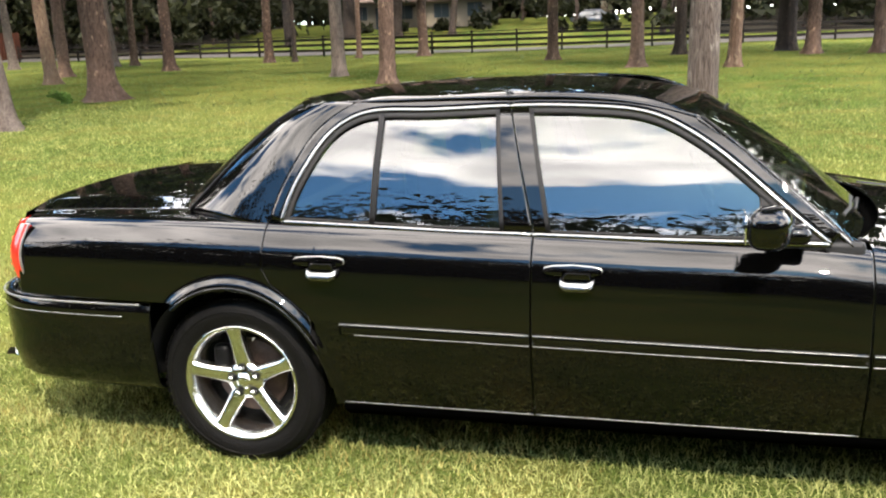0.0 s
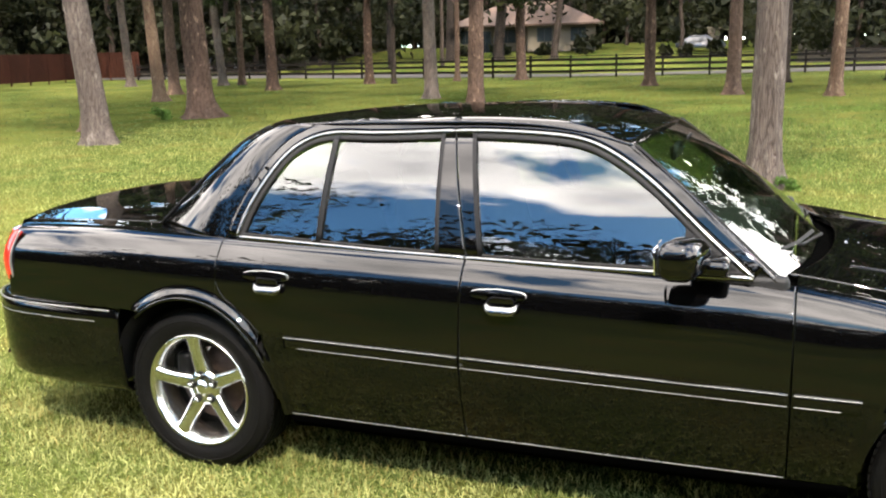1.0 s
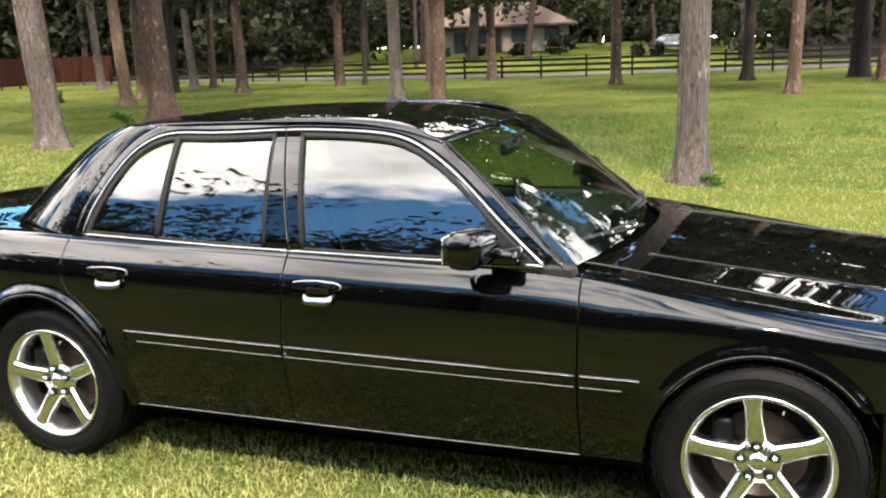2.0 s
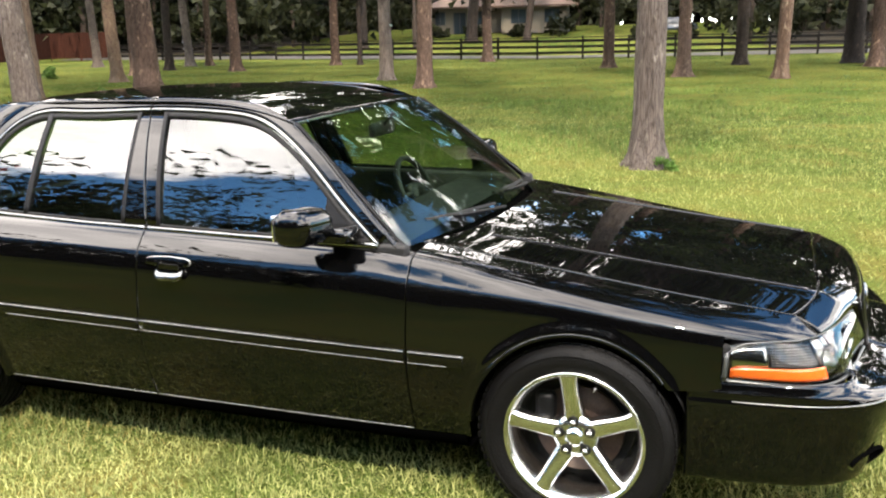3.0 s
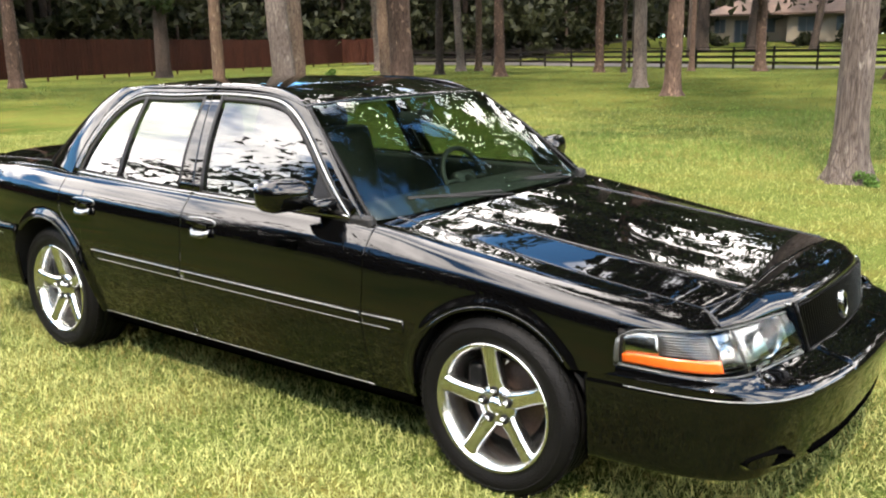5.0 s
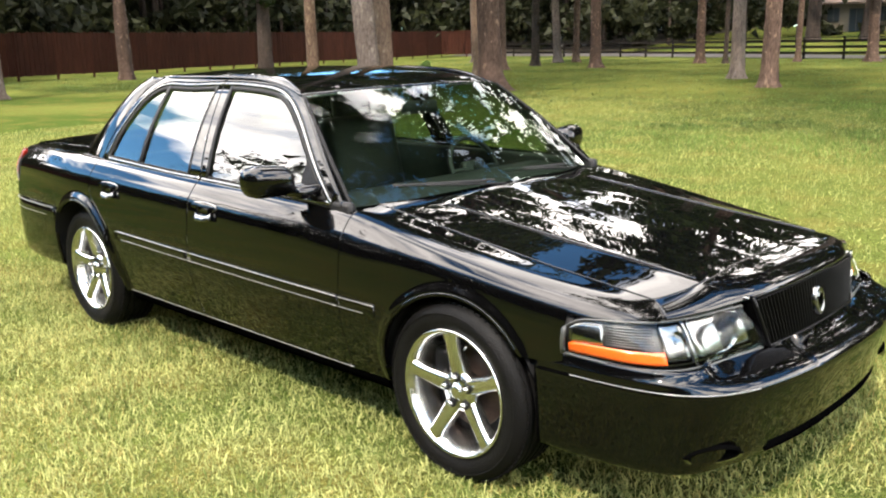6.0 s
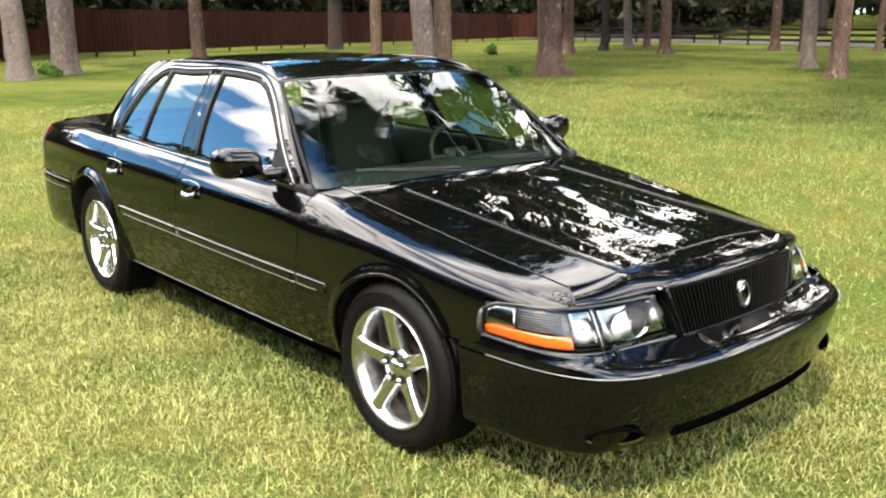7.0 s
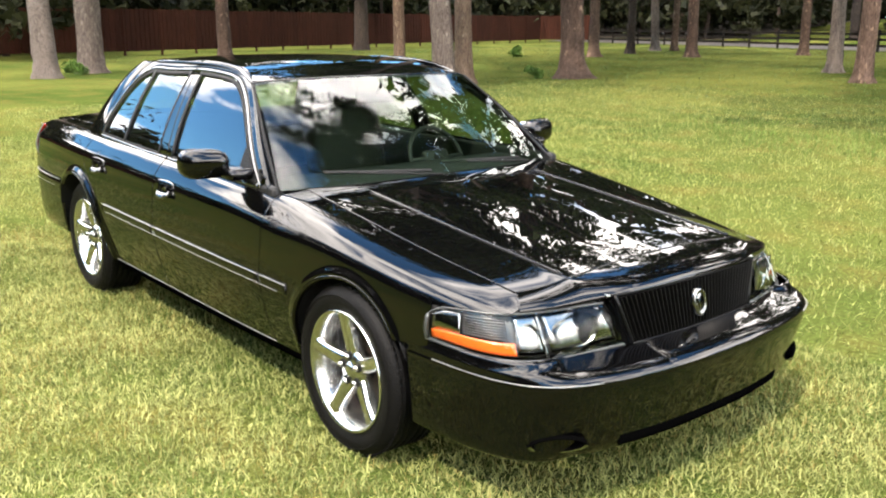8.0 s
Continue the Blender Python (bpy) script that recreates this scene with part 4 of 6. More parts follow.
def lamp_surface(u, t, sd, out=0.0):
    """A point of the headlamp: u from its rear end to the grille, t from bottom to top."""
    t *= 1 - 0.24 * max(1 - u / 0.11, 0.0) ** 2
    i = u * 80
    k, f = int(min(i, 79)), min(i, 80) - int(min(i, 79))
    a = LOW_C[k] * (1 - f) + LOW_C[k + 1] * f
    b = HIGH_C[k] * (1 - f) + HIGH_C[k + 1] * f
    p = a * (1 - t) + b * t
    bow = 0.016 * math.sin(math.pi * t)
    ang = 0.25 + 1.0 * u
    o = bow + out
    return np.array((p[0] + o * math.sin(ang), sd * (p[1] + o * math.cos(ang)), p[2]))


LOW_C, HIGH_C = curve_through(LOW, 81), curve_through(HIGH, 81)


def lamp_patch(u0, u1, t0, t1, sd, out, n=12, m=8):
    return sheet_bm([[lamp_surface(u0 + (u1 - u0) * a, t0 + (t1 - t0) * b, sd, out) for b in np.linspace(0, 1, m)] for a in np.linspace(0, 1, n)], 0.006, (3.0, 0, 0.6))


for sd in (-1, 1):
    lamp = part("headlamp", lamp_patch(0.0, 1.0, 0.0, 1.0, sd, -0.050, 30, 8), LAMPBASE, car, "clear headlamp with an amber side marker")
    part("lamp_lens", sheet_bm([[lamp_surface(a, b, sd, 0.0) for b in np.linspace(0.03, 0.97, 9)] for a in np.linspace(0.01, 0.99, 40)], 0.0), LENS, lamp, "clear plastic lens")
    for t0, t1, a0, a1 in ((0.0, 0.035, 0, 1), (0.965, 1.0, 0, 1)):
        part("lamp_rim", sheet_bm([[lamp_surface(a, b, sd, 0.003) for b in np.linspace(t0, t1, 3)] for a in np.linspace(a0, a1, 30)], 0.012, (3.0, 0, 0.6)), LAMPRIM, lamp)
    part("lamp_rim", sheet_bm([[lamp_surface(a, b, sd, 0.003) for b in np.linspace(0, 1, 6)] for a in np.linspace(0, 0.018, 3)], 0.012, (3.0, 0, 0.6)), LAMPRIM, lamp)
    part("side_reflector", lamp_patch(0.035, 0.20, 0.40, 0.86, sd, -0.016), LAMPGREY, lamp, "bright reflector")
    part("amber_marker", lamp_patch(0.035, 0.47, 0.10, 0.38, sd, -0.010, 20, 5), AMBER, lamp, "amber side marker")
    for i in range(8):
        z = 0.42 + 0.055 * i
        part("lamp_louvre", lamp_patch(0.215, 0.44, z, z + 0.028, sd, -0.018, 8, 3), LAMPDARK, lamp)
    part("main_reflector", lamp_patch(0.63, 0.985, 0.08, 0.92, sd, -0.034, 16, 8), LAMPGREY, lamp, "bright main reflector")
    part("corner_reflector", lamp_patch(0.475, 0.595, 0.08, 0.92, sd, -0.030, 8, 8), LAMPGREY, lamp, "bright corner reflector")
    part("lamp_divider", lamp_patch(0.60, 0.612, 0.04, 0.96, sd, -0.004, 3, 8), LAMPGREY, lamp)
    # corner and main reflector bowls
    for u, t, r, mt in ((0.535, 0.50, 0.046, LAMPGREY), (0.80, 0.50, 0.062, LAMPGREY)):
        c = lamp_surface(u, t, sd, -0.012)
        d = Vector(lamp_surface(u, t, sd, 0.03) - lamp_surface(u, t, sd, -0.03)).normalized()
        rot = Vector((d.x, d.y * 0.5, 0)).to_track_quat("Y", "Z").to_matrix().to_4x4()
        bm = lathe_bm([(0.006, -0.055), (0.012, -0.03), (0.022, -0.040), (r * 0.6, -0.034), (r * 0.9, -0.016), (r, -0.006)], 24)
        for v in bm.verts:
            v.co = Matrix.Translation(c) @ rot @ Vector((v.co.x * (0.85 if u < 0.6 else 1.35), v.co.y, v.co.z * 1.0))
        part("reflector_bowl", bm, mt, lamp, "bright reflector bowl")
        bm = bmesh.new()
        bmesh.ops.create_uvsphere(bm, u_segments=12, v_segments=8, radius=0.008)
        for v in bm.verts:
            v.co = Vector(c) + v.co - d * 0.02
        part("bulb", bm, LAMPGREY, lamp)
    # tail lamp
    tl = curve_through(((-0.978, 0.906), (-1.03, 0.890), (-1.070, 0.83), (-1.100, 0.70), (-1.115, 0.55)), 24)
    rows = []
    for x, s in tl:
        rows.append([(x - 0.012 * math.sin(math.pi * t) + 0.02 * t ** 3, sd * (s + 0.010 * math.sin(math.pi * min(t * 1.2, 1)) - 0.042 * t ** 3), 0.742 + 0.232 * t) for t in steps(12, 0.02)])
    tail = part("tail_lamp", sheet_bm(rows, 0.02, (-0.6, 0, 0.8)), RED, car, "red tail lamp")
    part("lamp_edge", strip_bm([np.array(p) + (0.005, 0, 0) for p in rows[0]], (0, sd, 0), 0.010, 0.003, (1, 0, 0)), SILVER, tail)
    part("rear_corner", sheet_bm([[(x, sd * (s - 0.006), z) for z in (0.672, 0.70, 0.738)] for x, s in tl], 0.01, (-0.6, 0, 0.8)), PAINT, car)

# grille, wider at its top; GX gives how far forward it stands
GRILLE_X = lambda s, t: 3.836 - 0.030 * t + 0.026 * (1 - (s / 0.41) ** 2)
GRILLE_W = lambda t: 0.352 + 0.060 * t          # half width from bottom to top
grille = part("grille", sheet_bm([[(GRILLE_X(a * GRILLE_W(t), t) - 0.022, a * GRILLE_W(t), 0.576 + 0.180 * t) for t in np.linspace(0, 1, 6)] for a in np.linspace(-1, 1, 25)], 0.0), VOID, car, "black grille of upright bars")
slat_bm = box_bm(0, 0, 0, 0.026, 0.0062, 0.172, 0.0028, 2)
slat_me = bpy.data.meshes.new("slat")
slat_bm.to_mesh(slat_me)
slat_bm.free()
slat_me.materials.append(SLAT)
for i in range(38):
    a = -0.965 + 1.93 * i / 37
    y = a * GRILLE_W(0.5)
    ob = new("slat", slat_me)
    ob.parent = grille
    ob.matrix_basis = pose(GRILLE_X(y, 0.5), y, 0.664, math.degrees(math.atan(-0.35 * a)), -9, 0)
part("grille_frame", tube_bm([(GRILLE_X(a * GRILLE_W(1), 1) + 0.002, a * GRILLE_W(1), 0.752) for a in np.linspace(-1, 1, 25)], 0.006, 8), SLAT, grille)
part("grille_frame", tube_bm([(GRILLE_X(a * GRILLE_W(0), 0) + 0.008, a * GRILLE_W(0), 0.578) for a in np.linspace(-1, 1, 25)], 0.006, 8), SLAT, grille)
for sd in (-1, 1):
    part("grille_frame", tube_bm([(GRILLE_X(GRILLE_W(t), t) + 0.004, sd * GRILLE_W(t), 0.578 + 0.174 * t) for t in np.linspace(0, 1, 5)], 0.008, 8), SLAT, grille)
    part("grille_side", sheet_bm([[(3.74 + (GRILLE_X(GRILLE_W(t), t) + 0.004 - 3.74) * q, sd * (GRILLE_W(t) + 0.004 + 0.034 * (1 - q)), 0.572 + 0.180 * t) for q in (0, 0.5, 1)] for t in np.linspace(0, 1, 5)], 0.0), PAINT, grille)
bad = lathe_bm([(0.0, 0.006), (0.026, 0.006), (0.031, 0.002), (0.034, 0.006), (0.040, 0.008), (0.045, 0.004), (0.046, -0.012)], 32)
for v in bad.verts:
    v.co = pose(3.866, 0, 0.664, 0, -9, 0) @ Vector((v.co.y, v.co.x * 0.86, v.co.z * 1.18))
badge = part("badge", bad, TRIM, grille, "round chrome badge")
for i in range(3):
    part("badge_bar", box_bm(3.873, -0.013 + 0.013 * i, 0.664 + 0.004 * (i - 1), 0.006, 0.005, 0.046, 0.002, 1, Matrix.Rotation(radians(18), 4, "X")), VOID, grille)
# highlights where the bonnet's creases end, added as small bright metal caps
for sd in (-1, 1):
    part("crease_end", box_bm(3.792, sd * 0.432, 0.752, 0.026, 0.020, 0.014, 0.0069, 3), TRIM, car, "small bright cap for the header corner's highlight")

# raised bridge across the middle of the bumper's ledge
bridge = []
for i in range(62, 99):
    lift = 0.007 * min(max((18.2 - abs(i - 80)) / 1.0, -0.3), 1.0)
    bridge.append([np.array(p) + (0.0, 0.0, lift * q) for p, q in zip(f_grid[i][8:15], (0.1, 0.7, 1, 1, 1, 1, 0.8))])
part("bumper_bridge", sheet_bm(bridge, 0.0), PAINT, front_bumper, "raised middle of the bumper's ledge")

# ---- under the body
for nm, bmx in (("underbody", box_bm(1.3, 0, 0.30, 4.6, 1.15, 0.20, 0.03)), ("engine_bay", box_bm(3.0, 0, 0.52, 1.35, 1.14, 0.30, 0.04)), ("boot_floor", box_bm(-0.65, 0, 0.60, 0.95, 1.14, 0.5, 0.05)),
                ("cabin_floor", box_bm(1.35, 0, 0.40, 1.9, 1.70, 0.18, 0.03)), ("radiator_panel", box_bm(3.70, 0, 0.50, 0.16, 1.1, 0.42, 0.03)), ("rear_panel", box_bm(-1.0, 0, 0.62, 0.10, 1.55, 0.56, 0.03))):
    part(nm, bmx, BLACK, car)
for sd in (-1, 1):
    part("door_card", box_bm(1.28, sd * 0.855, 0.66, 2.05, 0.05, 0.62, 0.02), SEAT, car)
    part("inner_wing", box_bm(3.36, sd * 0.72, 0.50, 0.10, 0.30, 0.42, 0.02), BLACK, car)
    part("inner_wing", box_bm(2.43, sd * 0.72, 0.58, 0.10, 0.30, 0.56, 0.02), BLACK, car)
    part("inner_quarter", box_bm(-0.55, sd * 0.72, 0.70, 0.22, 0.34, 0.5, 0.02), BLACK, car)
    pipe = lathe_bm([(0.030, 0.0), (0.034, 0.0), (0.034, 0.16), (0.030, 0.16)], 20)
    for v in pipe.verts:
        v.co = Vector((-1.20 - v.co.y, sd * 0.62 + v.co.x, 0.28 + v.co.z))
    part("exhaust_tip", pipe, CHROME, car, "chrome exhaust tip")

# ---- cabin
dash_rows = [[(x, y, z) for x, z in ((2.20, 0.915), (2.12, 0.935), (2.02, 0.945), (1.92, 0.94), (1.86, 0.91), (1.84, 0.80), (1.88, 0.60))] for y in np.linspace(-0.78, 0.78, 15)]
part("dashboard", sheet_bm(dash_rows, 0.0), DASH, car, "dark vinyl dashboard")
part("parcel_shelf", box_bm(-0.12, 0, 0.985, 0.62, 1.40, 0.03, 0.012), DASH, car)
for y in (-0.40, 0.40):
    seat = part("front_seat", box_bm(1.20, y, 0.62, 0.52, 0.56, 0.18, 0.07, 3), SEAT, car)
    part("backrest", box_bm(0.93, y, 0.88, 0.16, 0.54, 0.60, 0.07, 3, Matrix.Rotation(radians(-14), 4, "Y")), SEAT, seat)
    part("headrest", box_bm(0.83, y, 1.24, 0.10, 0.27, 0.17, 0.045, 3, Matrix.Rotation(radians(-8), 4, "Y")), SEAT, seat)
    for dy in (-0.06, 0.06):
        part("headrest_stem", tube_bm([(0.86, y + dy, 1.10), (0.84, y + dy, 1.20)], 0.006, 6), CHROME, seat)
bench = part("rear_seat", box_bm(0.30, 0, 0.60, 0.5, 1.40, 0.18, 0.07, 3), SEAT, car)
part("backrest", box_bm(0.06, 0, 0.85, 0.16, 1.40, 0.50, 0.07, 3, Matrix.Rotation(radians(-18), 4, "Y")), SEAT, bench)
wheel_bm = bmesh.new()
ring = []
for i in range(36):
    a = 2 * math.pi * i / 36
    ring.append([wheel_bm.verts.new(((0.178 + 0.014 * math.cos(b)) * math.cos(a), (0.178 + 0.014 * math.cos(b)) * math.sin(a), 0.014 * math.sin(b))) for b in [2 * math.pi * j / 8 for j in range(8)]])
for i in range(36):
    for j in range(8):
        wheel_bm.faces.new((ring[i][j], ring[(i + 1) % 36][j], ring[(i + 1) % 36][(j + 1) % 8], ring[i][(j + 1) % 8]))
w_m = pose(1.83, 0.41, 0.93, 0, 64, 0)
for v in wheel_bm.verts:
    v.co = w_m @ v.co
sw = part("steering_wheel", wheel_bm, SEAT, car)
hubm = box_bm(0, 0, 0, 0.10, 0.17, 0.05, 0.02, 2)
for v in hubm.verts:
    v.co = w_m @ (v.co + Vector((0, 0, -0.01)))
part("wheel_hub", hubm, SEAT, sw)
for a in (90, -90, 0):
    part("wheel_spoke", tube_bm([w_m @ Vector((0.03 * math.cos(radians(a)), 0.03 * math.sin(radians(a)), 0)), w_m @ Vector((0.178 * math.cos(radians(a)), 0.178 * math.sin(radians(a)), 0))], 0.014, 6), SEAT, sw)
part("steering_column", tube_bm([w_m @ Vector((0, 0, 0)), (2.00, 0.41, 0.86)], 0.03, 8), SEAT, sw)
rvm = part("rear_view_mirror", box_bm(1.83, 0.0, 1.285, 0.03, 0.25, 0.065, 0.018, 3), SATIN, car)
part("mirror_stem", tube_bm([(1.84, 0, 1.30), (1.89, 0, 1.355)], 0.008, 6), SATIN, rvm)
part("headlining", sheet_bm([[(p[0], p[1], p[2] - 0.02) for p in roof_row(i, np.linspace(-0.95, 0.95, 11))] for i in range(2, 38, 3)], 0.0), DASH, car)

# ---- wheels


def build_wheel(name, radius, width):
    """A wheel whose outer face looks along -y, its centre at the origin."""
    w = new(name)
    w.parent = car
    ro, ri, h = radius, 0.243, width / 2
    prof = [(ri - 0.012, h - 0.012), (ri + 0.004, h - 0.004), (ri + 0.014, h + 0.001), (ri + 0.03, h + 0.007), (ri + 0.052, h + 0.010), (ro - 0.030, h + 0.004), (ro - 0.014, h - 0.010), (ro - 0.005, h - 0.026)]
    tread = []
    g = [-0.62, -0.22, 0.22, 0.62]
    x = h - 0.036
    pts = [(ro, x)]
    for q in reversed(g):
        c = q * (h - 0.03)
        pts += [(ro, c + 0.006), (ro - 0.009, c + 0.004), (ro - 0.009, c - 0.004), (ro, c - 0.006)]
    pts.append((ro, -x))
    tread = pts
    full = [(r, -a) for r, a in prof] + [(r, -a) for r, a in tread] + [(r, a) for r, a in reversed(prof)]
    tyre = part("tyre", lathe_bm(full, 96), RUBBER, w, "black tyre with shallow tread grooves")
    # shoulder tread blocks
    tb = bmesh.new()
    for i in range(72):
        a = 2 * math.pi * i / 72
        for sg in (-1, 1):
            b = box_bm(0, 0, 0, 0.020, 0.030, 0.006, 0.0)
            m = Matrix.Rotation(-a, 4, "Y") @ Matrix.Translation((0, sg * (h - 0.032), ro - 0.0065)) @ Matrix.Rotation(sg * 0.45, 4, "X")
            me = bpy.data.meshes.new("b")
            for v in b.verts:
                v.co = m @ v.co
            b.to_mesh(me)
            b.free()
            tb.from_mesh(me)
            bpy.data.meshes.remove(me)
    part("tread", tb, RUBBER, tyre, smooth=False)["kind"] = "stuff"
    part("sidewall_ring", lathe_bm([(ri + 0.060, -h - 0.0095), (ri + 0.063, -h - 0.0125), (ri + 0.066, -h - 0.0090)], 96), RUBBER, tyre)
    rim = part("rim", lathe_bm([(0.190, 0.02), (0.207, -h + 0.075), (0.214, -h + 0.040), (0.222, -h + 0.016), (0.232, -h + 0.002), (0.240, -h - 0.005), (0.2455, -h - 0.004), (0.246, -h + 0.010), (0.236, -h + 0.03), (0.22, 0.05)], 96), ALLOY, w, "chrome five-spoke alloy rim")
    yf = -h
    for k in range(5):
        a = math.pi / 2 + radians(6) + 2 * math.pi * k / 5
        bm = bmesh.new()
        rows = []
        for t in np.linspace(0, 1, 15):
            r = 0.045 + (0.228 - 0.045) * t
            half = 0.037 - 0.007 * min(t * 1.6, 1) + 0.007 * max(t - 0.85, 0) / 0.15
            yy = yf + 0.036 - 0.030 * t ** 1.2 - 0.004 * math.sin(math.pi * t)
            sec = [(-half, 0.048), (-half, 0.016), (-half * 0.90, 0.008), (-half * 0.62, 0.0016), (-half * 0.5, 0.0), (half * 0.5, 0.0), (half * 0.62, 0.0016), (half * 0.90, 0.008), (half, 0.016), (half, 0.048)]
            row = []
            for q, d in sec:
                row.append(bm.verts.new((r * math.cos(a) - q * math.sin(a), yy + d, r * math.sin(a) + q * math.cos(a))))
            rows.append(row)
        for p, q in zip(rows, rows[1:]):
            for j in range(9):
                bm.faces.new((p[j], p[j + 1], q[j + 1], q[j]))
        part("spoke", bm, ALLOY, rim)
        b = a + math.pi / 5 * 0
        c = Vector((0.057 * math.cos(b), yf + 0.026, 0.057 * math.sin(b)))
        nut = lathe_bm([(0.0, -0.016), (0.007, -0.015), (0.0105, -0.010), (0.0115, 0.006)], 6)
        for v in nut.verts:
            v.co += c
        part("lug_nut", nut, ALLOY, rim)
        seat_ring = lathe_bm([(0.012, 0.002), (0.016, -0.003), (0.019, 0.004)], 16)
        for v in seat_ring.verts:
            v.co += c
        part("nut_seat", seat_ring, SATIN, rim)
    cap = lathe_bm([(0.0, yf + 0.016), (0.018, yf + 0.017), (0.027, yf + 0.021), (0.031, yf + 0.028), (0.042, yf + 0.031), (0.074, yf + 0.036), (0.080, yf + 0.05)], 40)
    part("hub_cap", cap, ALLOY, rim)
    disc = lathe_bm([(0.06, 0.0), (0.155, 0.0), (0.158, 0.01), (0.155, 0.022), (0.06, 0.022)], 48)
    for v in disc.verts:
        v.co.y += -h + 0.105
    part("brake_disc", disc, RUST, w, "rusty brown brake disc")
    back = lathe_bm([(0.02, 0.02), (0.19, 0.02)], 32)
    part("brake_backing", back, BLACK, w)
    part("caliper", box_bm(-0.115, -h + 0.09, 0.06, 0.07, 0.06, 0.15, 0.02, 2), SATIN, w)
    part("valve", tube_bm([(0.075, yf + 0.004, 0.200), (0.070, yf - 0.006, 0.188)], 0.0035, 6), SILVER, rim)
    return w


front = build_wheel("front_wheel", 0.343, 0.235)
front.matrix_basis = pose(2.917, -YC + 0.055 + 0.1175, 0.334)
rear = build_wheel("rear_wheel", 0.352, 0.245)
rear.matrix_basis = pose(0.0, -YC + 0.055 + 0.1225, 0.343)


def copy_part(ob, m):
    c = copy_thing(ob, m)
    return c


copy_part(front, pose(2.917, YC - 0.055 - 0.1175, 0.334, 0, 0, 180))
copy_part(rear, pose(0.0, YC - 0.055 - 0.1225, 0.343, 0, 0, 180))

# ---------------------------------------------------------------- trees
rng = np.random.default_rng(7)


def leaf_cards(centres, radii, count, size, flat=0.75, spread=1.0):
    """Small pointed leaves scattered in soft clumps; returns verts and faces."""
    n = len(centres) * count
    c = np.repeat(np.asarray(centres), count, axis=0)
    r = np.repeat(np.asarray(radii), count)[:, None]
    d = rng.normal(size=(n, 3))
    d /= np.linalg.norm(d, axis=1, keepdims=True)
    p = c + d * r * rng.uniform(0.25, 1.0, (n, 1)) ** 0.6 * np.array((spread, spread, flat))
    u = rng.normal(size=(n, 3))
    u /= np.linalg.norm(u, axis=1, keepdims=True)
    w = np.cross(u, rng.normal(size=(n, 3)))
    w /= np.linalg.norm(w, axis=1, keepdims=True)
    sz = rng.uniform(0.6, 1.4, (n, 1)) * size
    v = np.stack([p - u * sz * 1.1, p + u * sz * 0.6 + w * sz * 0.52, p + u * sz * 0.6 - w * sz * 0.52], axis=1).reshape(-1, 3)
    f = np.arange(3 * n).reshape(-1, 3)
    return v, f


def trunk_mesh(path, radii, segs=18, rough=0.10, flare_at=0.0):
    """Bark tube along a path with uneven girth and buttress roots."""
    path = np.asarray(path, float)
    rings, a = [], np.linspace(0, 2 * np.pi, segs, endpoint=False)
    ph = rng.uniform(0, 6.28, 6)
    for i, (p, r) in enumerate(zip(path, radii)):
        h = p[2] - path[0, 2]
        k = 1 + rough * (0.5 * np.sin(3 * a + ph[0] + 0.4 * h) + 0.35 * np.sin(5 * a + ph[1] - 0.7 * h) + 0.3 * np.sin(9 * a + ph[2] + 1.3 * h))
        k += rough * 0.35 * rng.normal(size=segs)
        k += flare_at * np.exp(-h / 0.22) * (0.55 + 0.45 * np.sin(5 * a + ph[3]) + 0.25 * np.sin(3 * a + ph[4]))
        rings.append(np.stack([p[0] + r * k * np.cos(a), p[1] + r * k * np.sin(a), np.full(segs, p[2])], axis=1))
    v = np.concatenate(rings)
    i = np.arange(len(path) - 1)[:, None] * segs
    j = np.arange(segs)[None, :]
    f = np.stack([i + j, i + (j + 1) % segs, i + segs + (j + 1) % segs, i + segs + j], axis=2).reshape(-1, 4)
    return v, f


